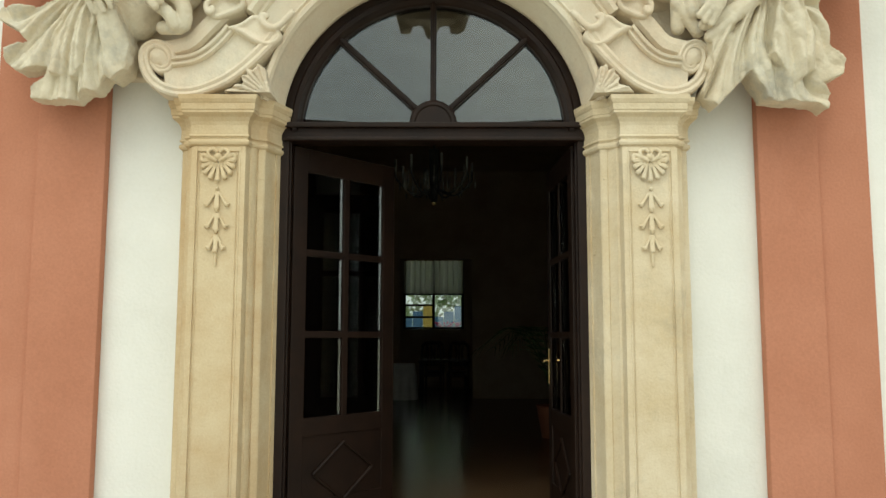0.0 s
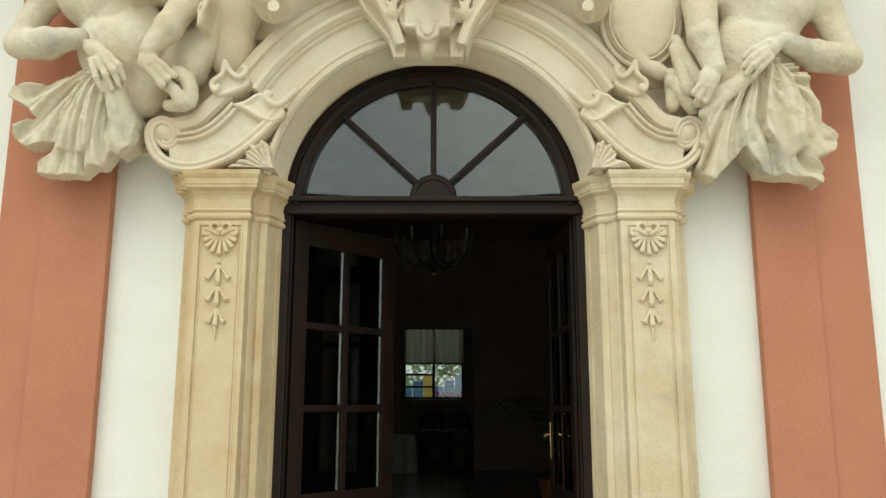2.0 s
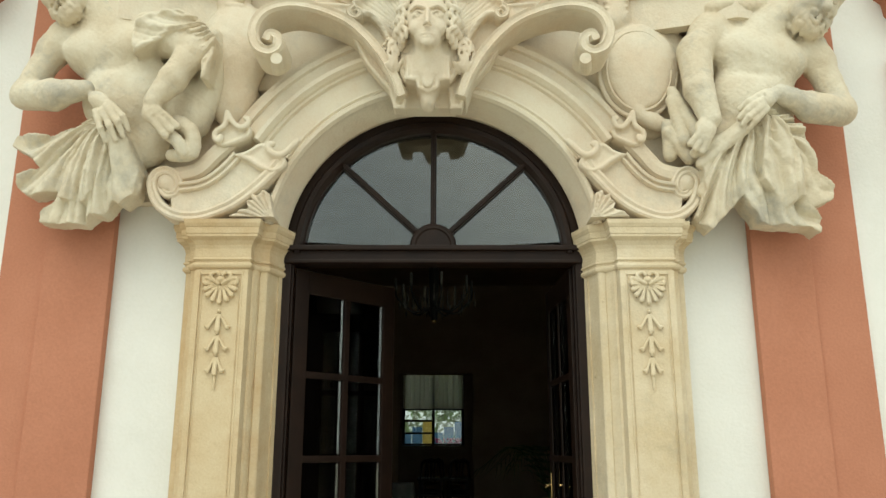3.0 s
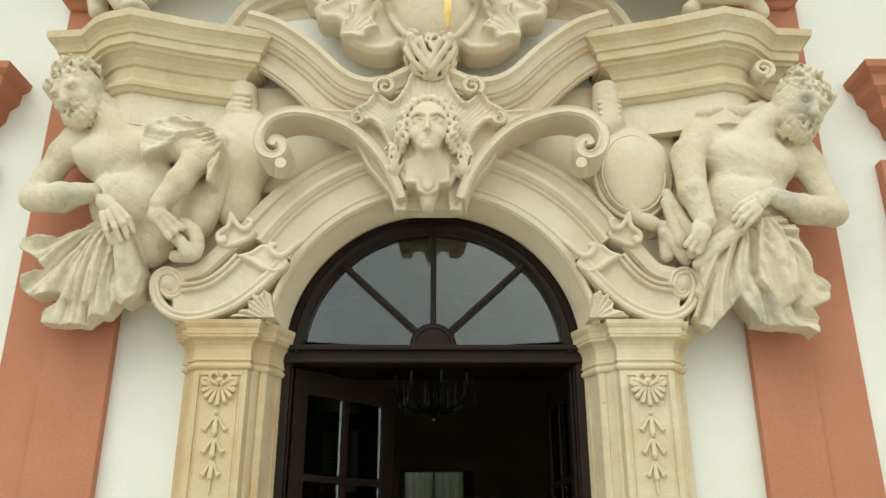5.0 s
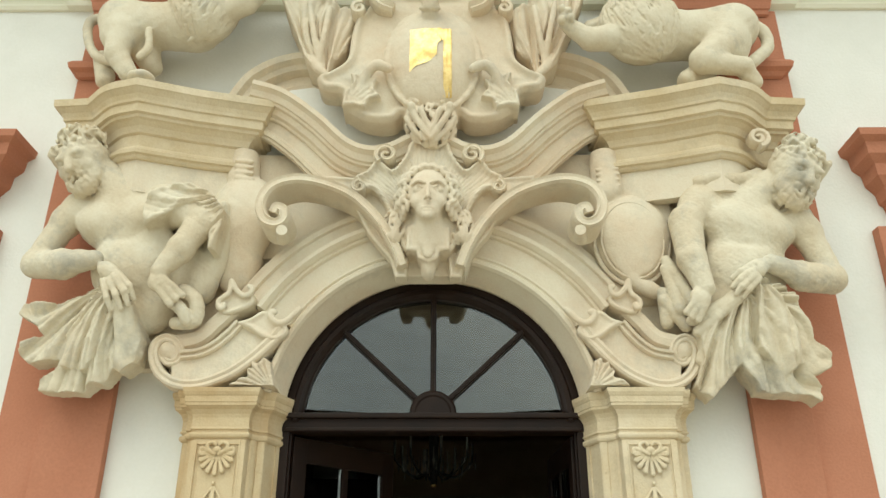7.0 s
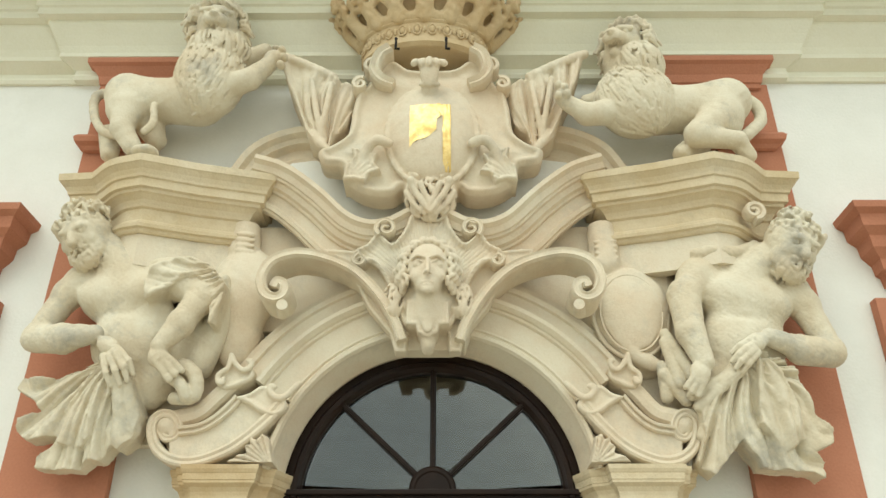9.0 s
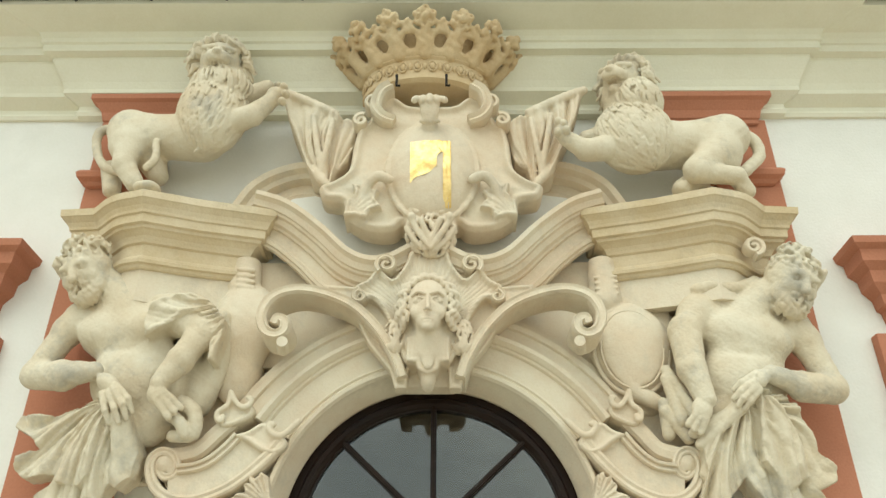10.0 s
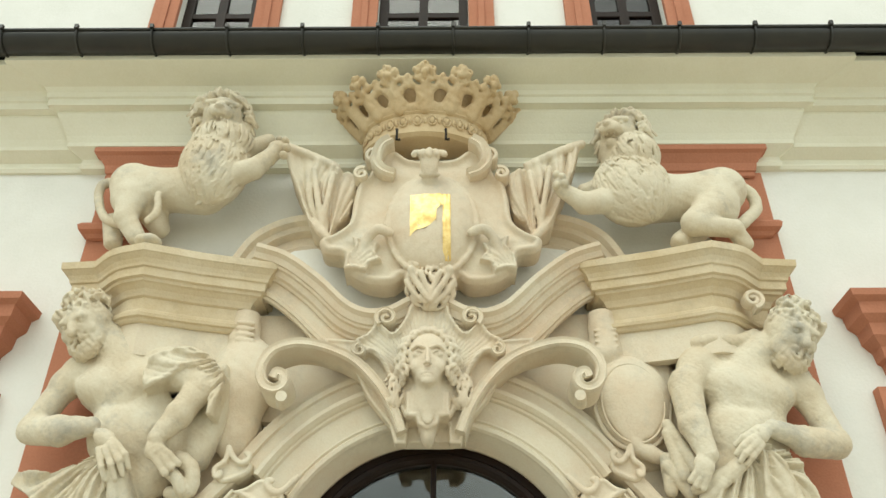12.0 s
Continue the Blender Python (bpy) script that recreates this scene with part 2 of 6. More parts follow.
class Carving:
    """Carved stone: rounded volumes melted together on a fine grid, then skinned."""

    def __init__(self, lo, hi, h=0.012):
        self.lo, self.h = np.array(lo, float), h
        self.n = np.ceil((np.array(hi) - self.lo) / h).astype(int) + 1
        self.f = np.full(self.n, 0.3, np.float32)

    def grid(self, lo, hi):
        a = np.clip(np.floor((np.array(lo) - self.lo) / self.h).astype(int), 0, self.n)
        b = np.clip(np.ceil((np.array(hi) - self.lo) / self.h).astype(int) + 1, 0, self.n)
        ax = [(self.lo[i] + self.h * np.arange(a[i], b[i])).astype(np.float32) for i in range(3)]
        where = tuple(slice(a[i], b[i]) for i in range(3))
        return where, np.meshgrid(*ax, indexing="ij")

    def melt(self, where, d, k, cut=False):
        f = self.f[where]
        if cut:
            f, d = -f, d
        m = np.clip(0.5 + 0.5 * (f - d) / k, 0, 1)
        g = f * (1 - m) + d * m - k * m * (1 - m)
        self.f[where] = -g if cut else g

    def limb(self, a, b, ra, rb=None, k=0.03, cut=False):
        """A limb from a to b."""
        rb = ra if rb is None else rb
        a, b = np.array(a, np.float32), np.array(b, np.float32)
        pad = max(ra, rb) + 2 * k + 0.02
        where, (x, y, z) = self.grid(np.minimum(a, b) - pad, np.maximum(a, b) + pad)
        d = b - a
        t = np.clip(((x - a[0]) * d[0] + (y - a[1]) * d[1] + (z - a[2]) * d[2]) / max(float(d @ d), 1e-9), 0, 1)
        dist = np.sqrt((x - a[0] - t * d[0]) ** 2 + (y - a[1] - t * d[1]) ** 2 + (z - a[2] - t * d[2]) ** 2) - (ra + (rb - ra) * t)
        self.melt(where, dist, k, cut)
        return self

    def chain(self, pts, r0, r1=None, k=0.02, n=3):
        r1 = r0 if r1 is None else r1
        p = spline(pts, n) if len(pts) > 2 else [Vector(q) for q in pts]
        for i in range(len(p) - 1):
            u, v = i / (len(p) - 1), (i + 1) / (len(p) - 1)
            self.limb(p[i], p[i + 1], r0 + (r1 - r0) * u, r0 + (r1 - r0) * v, k)
        return self

    def lump(self, c, r, k=0.04, cut=False, turn=0.0):
        """An ellipsoid, turned in the plane of the wall by some degrees."""
        c, r = np.array(c, np.float32), np.array(r, np.float32)
        pad = float(r.max()) + 2 * k + 0.02
        where, (x, y, z) = self.grid(c - pad, c + pad)
        s, t = math.sin(radians(turn)), math.cos(radians(turn))
        x, y, z = x - c[0], y - c[1], z - c[2]
        x, z = t * x + s * z, -s * x + t * z
        k0 = np.sqrt((x / r[0]) ** 2 + (y / r[1]) ** 2 + (z / r[2]) ** 2)
        k1 = np.sqrt((x / r[0] ** 2) ** 2 + (y / r[1] ** 2) ** 2 + (z / r[2] ** 2) ** 2) + 1e-6
        self.melt(where, k0 * (k0 - 1) / k1, k, cut)
        return self

    def folds(self, c, reach, origin, count, deep, sharp=1.0):
        """Folds of cloth that fan out from a point, within an ellipsoid."""
        c, reach = np.array(c, np.float32), np.array(reach, np.float32)
        where, (x, y, z) = self.grid(c - reach, c + reach)
        w = np.clip(1.6 * (1 - ((x - c[0]) / reach[0]) ** 2 - ((y - c[1]) / reach[1]) ** 2 - ((z - c[2]) / reach[2]) ** 2), 0, 1)
        dx, dz = x - origin[0], z - origin[2]
        rad = np.sqrt(dx * dx + dz * dz)
        ang = np.arctan2(dx, -dz)
        wave = np.sin(count * ang + 5 * np.sin(2.3 * rad + origin[0]) * 0.25 + 1.5 * np.sin(9 * x + 4 * z) * 0.5)
        wave = np.sign(wave) * np.abs(wave) ** sharp
        self.f[where] -= deep * w * wave * np.clip(rad * 6, 0, 1)
        return self

    def curls(self, c, reach, size, deep):
        """Locks of hair: knots and grooves at a given size, within an ellipsoid."""
        c, reach = np.array(c, np.float32), np.array(reach, np.float32)
        where, (x, y, z) = self.grid(c - reach, c + reach)
        w = np.clip(2.0 * (1 - ((x - c[0]) / reach[0]) ** 2 - ((y - c[1]) / reach[1]) ** 2 - ((z - c[2]) / reach[2]) ** 2), 0, 1)
        q = 6.283 / size
        u = np.sin(q * x + 1.7 * np.sin(0.6 * q * z + 1)) + np.sin(0.8 * q * z + 1.9 * np.sin(0.5 * q * x)) + 0.7 * np.sin(q * y + 1.3 * np.sin(0.7 * q * (x + z)))
        u = np.clip(u / 2.0, -1.0, 0.6)
        self.f[where] -= deep * w * u
        return self

    def plate(self, outline, back, face, rim=0.03, ridge=0.03, dome=0.0, k=0.015, fan=None):
        """A carved plate with a rolled rim: outline in x and z, thickness from back to face. fan: a point from which folds
        spread, their number in a full turn, their depth, and how far the cloth falls back from that point to its hem."""
        pts = np.array([(p[0], p[2]) for p in outline], np.float32)
        lo, hi = pts.min(0) - 0.06, pts.max(0) + 0.06
        most = face - dome - ridge - 0.08 - (fan[2] if fan else 0)
        where, (x, y, z) = self.grid((lo[0], most, lo[1]), (hi[0], back + 0.05, hi[1]))
        a, b = x[:, 0, :], z[:, 0, :]
        d = np.full(a.shape, 9.0, np.float32)
        inside = np.zeros(a.shape, bool)
        for p, q in zip(pts, np.roll(pts, -1, 0)):
            e = q - p
            t = np.clip(((a - p[0]) * e[0] + (b - p[1]) * e[1]) / max(float(e @ e), 1e-9), 0, 1)
            d = np.minimum(d, np.hypot(a - p[0] - t * e[0], b - p[1] - t * e[1]))
            if abs(e[1]) > 1e-9:
                inside ^= ((p[1] > b) != (q[1] > b)) & (a < e[0] * (b - p[1]) / e[1] + p[0])
        d = np.where(inside, -d, d)
        front = face - ridge * np.exp(-(((d + rim) / rim) ** 2)) - dome * np.clip(-d / 0.2, 0, 1) ** 0.7
        if fan:
            o, count, deep, fall = fan
            mid = pts.mean(0) - (o[0], o[2])
            dx, dz = a - o[0], b - o[2]
            rad = np.hypot(dx, dz)
            ang = np.arctan2(dx * mid[1] - dz * mid[0], dx * mid[0] + dz * mid[1])
            w = 0.5 * count * ang + 1.1 * np.sin(5.0 * rad + 3 * ang + o[0]) + 0.5 * np.sin(13 * a - 7 * b)
            big = np.abs(np.sin(w)) ** 0.8
            fine = np.abs(np.sin(2.3 * w + 1.7 + 4 * rad))
            front = front + fall * np.clip(rad / 0.7, 0, 1) - deep * (0.75 * big + 0.3 * fine) * np.clip(rad * 4 + 0.25, 0, 1)
        d3 = np.maximum(np.maximum(np.broadcast_to(d[:, None, :], x.shape), 0.8 * (front[:, None, :] - y)), y - back)
        self.melt(where, d3, k)
        return self

    def front(self, x, z):
        """Where a line from in front of the wall first meets the stone."""
        i, j = int((x - self.lo[0]) / self.h), int((z - self.lo[2]) / self.h)
        col = np.argwhere(self.f[i, :, j] < 0)
        return float(self.lo[1] + self.h * col[0][0]) if len(col) else None

    def locks(self, c, r, count, length, thick, seed=1, fall=(0, 0, -1), only=None, soft=0.006):
        """Locks of hair lying on an ellipsoid."""
        rn = random.Random(seed)
        c, r, fall = Vector(c), Vector(r), Vector(fall).normalized()
        for _ in range(count):
            n = Vector((rn.gauss(0, 1), -abs(rn.gauss(0, 1)), rn.gauss(0, 1))).normalized()
            if only and n.dot(Vector(only)) < 0:
                continue
            a = c + Vector((n.x * r.x, n.y * r.y, n.z * r.z))
            t = (fall - n * fall.dot(n))
            if t.length < 0.15:
                t = Vector((rn.uniform(-1, 1), 0, rn.uniform(-1, 1)))
            t = t.normalized()
            w = n.cross(t) * rn.uniform(-0.6, 0.6)
            self.chain([a - t * length * 0.4, a + n * thick * 0.8 + w * length * 0.3, a + t * length * 0.5 + w * length * 0.2 + n * thick * 0.6], thick, thick * 0.6, soft, 2)
        return self

    def rough(self, size, deep):
        ax = [(self.lo[i] + self.h * np.arange(self.n[i])).astype(np.float32) for i in range(3)]
        x, y, z = np.meshgrid(*ax, indexing="ij")
        q = 6.283 / size
        self.f += deep * np.sin(q * x + 2 * np.sin(0.43 * q * z)) * np.sin(0.9 * q * z + 2 * np.sin(0.5 * q * y)) * np.sin(0.8 * q * y + 1.1)
        return self

    def skin(self, name, material, parent=None, label=""):
        f, h = self.f, self.h
        f[0], f[-1], f[:, 0], f[:, -1], f[:, :, 0], f[:, :, -1] = (0.1,) * 6
        s = f < 0
        m = np.array(f.shape) - 1

        def at(a, o):
            return a[o[0]:o[0] + m[0], o[1]:o[1] + m[1], o[2]:o[2] + m[2]]

        corners = [(i, j, k) for i in (0, 1) for j in (0, 1) for k in (0, 1)]
        total = sum(at(s, o).astype(np.int8) for o in corners)
        mixed = (total > 0) & (total < 8)
        cells = np.argwhere(mixed)
        idx = np.full(mixed.shape, -1, np.int64)
        idx[mixed] = np.arange(len(cells))
        pos, cnt = np.zeros((len(cells), 3)), np.zeros(len(cells))
        for axis in range(3):
            for o in corners:
                if o[axis]:
                    continue
                o2 = list(o)
                o2[axis] = 1
                f0, f1 = at(f, o)[mixed], at(f, o2)[mixed]
                x = (f0 < 0) != (f1 < 0)
                t = np.where(x, f0 / np.where(x, f0 - f1, 1), 0)
                p = np.tile(np.array(o, float), (len(cells), 1))
                p[:, axis] += t
                pos += p * x[:, None]
                cnt += x
        verts = self.lo + h * (cells + pos / np.maximum(cnt, 1)[:, None])
        quads = []
        for axis in range(3):
            b, c = (axis + 1) % 3, (axis + 2) % 3
            lo_s = [slice(None)] * 3
            hi_s = [slice(None)] * 3
            lo_s[axis], hi_s[axis] = slice(0, -1), slice(1, None)
            s0, s1 = s[tuple(lo_s)], s[tuple(hi_s)]
            e = np.argwhere(s0 != s1)
            e = e[(e[:, b] > 0) & (e[:, c] > 0) & (e[:, b] < m[b]) & (e[:, c] < m[c])]
            inside = s0[tuple(e.T)]
            q = []
            for db, dc in ((1, 1), (0, 1), (0, 0), (1, 0)):
                g = e.copy()
                g[:, b] -= db
                g[:, c] -= dc
                q.append(idx[tuple(g.T)])
            q = np.stack(q, 1)
            q[~inside] = q[~inside][:, ::-1]
            quads.append(q)
        quads = np.concatenate(quads)
        me = bpy.data.meshes.new(name)
        me.vertices.add(len(verts))
        me.vertices.foreach_set("co", verts.astype(np.float32).ravel())
        me.loops.add(quads.size)
        me.loops.foreach_set("vertex_index", quads.astype(np.int32).ravel())
        me.polygons.add(len(quads))
        me.polygons.foreach_set("loop_start", np.arange(0, quads.size, 4, dtype=np.int32))
        me.update(calc_edges=True)
        me.validate()
        return link(name, me, material, parent, label, smooth=True)



# ---------- setting ----------
CX = 0.0  # axis of the doorway
CU = -0.04  # axis of the work above it
FLOOR = -0.12


def flip(pts):
    """The same points on the other side of the portal's axis, in reverse order."""
    return [(2 * CU - p[0], *p[1:]) for p in reversed(pts)]


def both_sides(pts):
    return ((-1, pts), (1, flip(pts)))


ground = part("ground", slab(bmesh.new(), -1500, 1500, -1500, 1500, -0.62, -0.32), GRAVEL)
tagged(ground, "pale raked gravel forecourt before the house", "ground", kind="structure")
step = box("threshold_step", (-2.4, -1.1, -0.32), (2.34, 0.5, FLOOR), PAVE, bevel=0.02)
tagged(step, "worn stone doorstep in front of the open door", "doorstep", kind="structure")

# facade wall with its arched opening
ARC, SPRING = 0.97, 2.48


def arched_wall(x0, x1, y0, y1, z0, z1, half, spring, n=40):
    bm = bmesh.new()
    pts = [(CX + half, z0)] + [(CX + half * math.cos(a), spring + half * math.sin(a)) for a in np.linspace(0, math.pi, n)] + [(CX - half, z0)]
    top = [(x1, z0)] + [(x1 + (x0 - x1) * k / (n - 1), z1) for k in range(n)] + [(x0, z0)]
    rows = [[[bm.verts.new((p[0], y, p[1])) for p in line] for line in (pts, top)] for y in (y0, y1)]
    for k in range(len(pts) - 1):
        bm.faces.new((rows[0][0][k], rows[0][0][k + 1], rows[0][1][k + 1], rows[0][1][k]))
        bm.faces.new((rows[1][0][k], rows[1][1][k], rows[1][1][k + 1], rows[1][0][k + 1]))
        bm.faces.new((rows[0][0][k], rows[1][0][k], rows[1][0][k + 1], rows[0][0][k + 1]))
        bm.faces.new((rows[0][1][k], rows[0][1][k + 1], rows[1][1][k + 1], rows[1][1][k]))
    return bm


wall = part("wall_south", arched_wall(-3.35, 3.29, 0, 0.5, -0.32, 6.6, 1.06, SPRING), WHITE)
tagged(wall, "white limewashed facade wall pierced by an arched doorway", "wall", kind="structure")
for side, x0, x1 in ((-1, -9.0, -3.35), (1, 3.29, 9.0)):
    bm = bmesh.new()
    wx0, wx1 = (-5.1, -3.5) if side < 0 else (3.53, 5.13)
    slab(bm, x0, x1, 0, 0.5, -0.32, 0.9)
    slab(bm, x0, x1, 0, 0.5, 3.9, 6.6)
    slab(bm, x0, wx0, 0, 0.5, 0.9, 3.9)
    slab(bm, wx1, x1, 0, 0.5, 0.9, 3.9)
    w = part("wall_southwest" if side < 0 else "wall_southeast", bm, WHITE)
    tagged(w, "white limewashed facade wall with a tall window", "wall", kind="structure")
    # the tall window of that side, with its terracotta surround and hood
    win = thing("window_1" if side < 0 else "window_2", "tall dark window in a terracotta surround with moulded hood", "window", kind="structure")
    sx = 1 if side < 0 else -1
    near, far = (wx1, wx0) if side < 0 else (wx0, wx1)
    for name, a, b in (("jamb", near, near - sx * -0.36), ("jamb", far, far + sx * -0.36)):
        box(name, (min(a, b), -0.09, 0.6), (max(a, b), -0.002, 3.86), RED, win)
    box("lintel", (wx0, -0.09, 3.72), (wx1, -0.002, 3.86), RED, win)
    hood = [(0, 3.95), (0.06, 3.97), (0.07, 4.05), (0.1, 4.07), (0.11, 4.15), (0.17, 4.22), (0.18, 4.31), (0.24, 4.36), (0.25, 4.45), (0.3, 4.48), (0.31, 4.53), (0, 4.61)]
    lo, hi = wx0 - 0.16, wx1 + 0.16
    plan = [(lo, 0), (lo, -0.03), (lo + 0.5, -0.03), (lo + 0.5, -0.08), (hi - 0.5, -0.08), (hi - 0.5, -0.03), (hi, -0.03), (hi, 0)]
    bm = sweep(bmesh.new(), plan, hood)
    part("hood", bm, RED, win)
    bm = bmesh.new()
    for x in np.linspace(wx0 + 0.03, wx1 - 0.03, 3):
        slab(bm, x - 0.04, x + 0.04, 0.20, 0.27, 0.9, 3.9, 0.006)
    for z in (0.94, 1.9, 2.9, 3.86):
        slab(bm, wx0, wx1, 0.205, 0.265, z - 0.035, z + 0.035, 0.006)
    part("casement", bm, WOOD, win)
    box("pane", (wx0, 0.23, 0.9), (wx1, 0.24, 3.9), GLASS, win, bevel=0)
    box("room_shade", (wx0 - 0.1, 0.52, 0.8), (wx1 + 0.1, 0.56, 4.0), PLASTER, win)

# terracotta lesenes: two steps of plaster, a collar and a cap
for side in (-1, 1):
    les = thing("trim", "terracotta-painted plaster lesene with moulded collar and cap", "pilaster strip", kind="structure")
    s = lambda a, b: (min(CU + side * a, CU + side * b), max(CU + side * a, CU + side * b))  # noqa: E731
    x0, x1 = s(2.06, 2.50)
    if side > 0:
        x0 += 0.055
    box("inner_strip", (x0, -0.075, -0.31), (x1, -0.002, 4.60), RED, les)
    x0, x1 = s(2.30, 2.50)
    box("inner_strip", (x0, -0.075, 4.602), (x1, -0.002, 5.85), RED, les)
    x0, x1 = s(2.50, 2.79 if side < 0 else 2.83)
    box("outer_strip", (x0, -0.05, -0.31), (x1, -0.002, 5.85), RED, les)
    x0, x1 = s(1.98, 2.74)
    bm = sweep(bmesh.new(), [(x0, 0), (x0, -0.06), (x1, -0.06), (x1, 0)], [(0, 5.78), (0.02, 5.79), (0.02, 5.83), (0.035, 5.84), (0.05, 5.91), (0.10, 5.98), (0.13, 6.0), (0.13, 6.05), (0, 6.06)])
    part("cap", bm, RED, les)
    x0, x1 = s(2.35, 2.74)
    bm = sweep(bmesh.new(), [(x0, 0), (x0, -0.06), (x1, -0.06), (x1, 0)], [(0, 5.16), (0.03, 5.17), (0.05, 5.2), (0.09, 5.22), (0.10, 5.26), (0.08, 5.29), (0, 5.30)])
    part("collar", bm, RED, les)

# eaves cornice with its ressaut over the portal
eave = [(-0.05, 5.90), (0.03, 5.90), (0.045, 5.93), (0.03, 5.96), (0.03, 6.0), (0.12, 6.05), (0.14, 6.06), (0.14, 6.10), (0.16, 6.16), (0.20, 6.24), (0.25, 6.33), (0.25, 6.36), (0.32, 6.37), (0.32, 6.44), (0.34, 6.45), (0.34, 6.50), (0.37, 6.54), (0.62, 6.60), (0.62, 6.66), (-0.05, 6.66)]
bm = sweep(bmesh.new(), [(-9, 0), (-3.02, 0), (-3.02, -0.05), (2.94, -0.05), (2.94, 0), (9, 0)], eave)
cornice = tagged(part("trim_eaves_cornice", bm, CREAM), "cream moulded stucco eaves cornice below the gutter", "cornice", kind="structure")
bm = sweep(bmesh.new(), [(-9, 0.29), (9, 0.29)], [(0.0, 6.66), (0.98, 6.70), (0.98, 6.74), (0.0, 7.05)])
tagged(part("roof_skirt", bm, METAL), "dark sheet-metal lean roof above the eaves", "roof", kind="structure")

gutter = thing("gutter", "dark brown half-round metal gutter along the eaves", "gutter")
bm = bmesh.new()
ring = [(-0.73 + 0.125 * math.cos(a), 6.76 + 0.125 * math.sin(a)) for a in np.linspace(math.pi, 2 * math.pi, 14)]
inner = [(-0.73 + 0.118 * math.cos(a), 6.76 + 0.118 * math.sin(a)) for a in np.linspace(2 * math.pi, math.pi, 14)]
rows = [[bm.verts.new((x, y, z)) for y, z in ring + inner] for x in (-9, 9)]
for k in range(28):
    bm.faces.new((rows[0][k], rows[1][k], rows[1][(k + 1) % 28], rows[0][(k + 1) % 28]))
tube(bm, [(-9, -0.855, 6.765), (9, -0.855, 6.765)], 0.014)
part("channel", bm, METAL, gutter, smooth=True)
for k in range(-6, 7):
    bm = bmesh.new()
    x = 0.16 + 0.63 * k
    tube(bm, [(x, -0.73 + 0.131 * math.cos(a), 6.76 + 0.131 * math.sin(a)) for a in np.linspace(math.pi, 2.06 * math.pi, 14)], 0.011)
    slab(bm, x - 0.016, x + 0.016, -0.89, -0.86, 6.755, 6.80, 0.004)
    part("bracket", bm, METAL, gutter)

# upper storey behind the eaves
bm = bmesh.new()
UP = [(-2.74, -1.92), (-0.62, 0.34), (1.63, 2.42)]
edges = [-9, *[v for w in UP for v in w], 9]
for a, b in zip(edges[::2], edges[1::2]):
    slab(bm, a, b, 0.3, 0.62, 6.4, 11)
for a, b in UP:
    slab(bm, a, b, 0.3, 0.62, 6.4, 7.9)
    slab(bm, a, b, 0.3, 0.62, 10.2, 11)
tagged(part("wall_upper", bm, WHITE), "white limewashed upper wall with three windows", "wall", kind="structure")
for i, (a, b) in enumerate(UP):
    w = thing("window_%d" % (i + 3), "dark upper window framed by a terracotta surround", "window", kind="structure")
    for x0, x1 in ((a - 0.27, a), (b, b + 0.27)):
        box("jamb", (x0, 0.24, 7.7), (x1, 0.298, 10.3), RED, w)
        box("jamb_bead", (x0 + 0.1, 0.22, 7.7), (x0 + 0.17, 0.238, 10.3), RED, w)
    box("sill", (a - 0.3, 0.18, 7.62), (b + 0.3, 0.298, 7.78), RED, w)
    bm = bmesh.new()
    for x in (a + 0.05, (a + b) / 2, b - 0.05):
        slab(bm, x - 0.05, x + 0.05, 0.40, 0.47, 7.9, 10.2, 0.006)
    for z in (7.95, 8.42, 9.3, 10.15):
        slab(bm, a, b, 0.405, 0.465, z - 0.04, z + 0.04, 0.006)
    part("casement", bm, WOOD, w)
    box("pane", (a, 0.43, 7.9), (b, 0.438, 10.2), GLASS, w, bevel=0)
    box("room_shade", (a - 0.1, 0.64, 7.8), (b + 0.1, 0.7, 10.3), PLASTER, w)

# ---------- stone door surround ----------
portal = thing("door_surround", "carved cream sandstone door surround with pilasters and round arch", "door surround")
PLAN = [(0.985, 0.10), (0.99, 0.0), (1.004, -0.04), (1.012, -0.036), (1.02, -0.06), (1.045, -0.15), (1.05, -0.168), (1.06, -0.176), (1.09, -0.182), (1.096, -0.176), (1.104, -0.205), (1.118, -0.224), (1.132, -0.228), (1.136, -0.26), (1.142, -0.282), (1.156, -0.287), (1.462, -0.287), (1.474, -0.282), (1.479, -0.24), (1.488, -0.232), (1.518, -0.23), (1.523, -0.222), (1.526, -0.16), (1.534, -0.152), (1.574, -0.15), (1.58, -0.142), (1.582, -0.003)]
BOLD = [(0.985, 0.10), (0.99, 0.0), (1.050, -0.165), (1.094, -0.182), (1.136, -0.226), (1.140, -0.287), (1.476, -0.287), (1.482, -0.232), (1.522, -0.230), (1.528, -0.152), (1.578, -0.150), (1.58, -0.003)]


def side_plan(side, line):
    p = [(CX + x + (0.02 if side > 0 and x > 1.1 else 0.0), y) for x, y in line]
    return p if side > 0 else [(2 * CX - x, y) for x, y in reversed(p)]


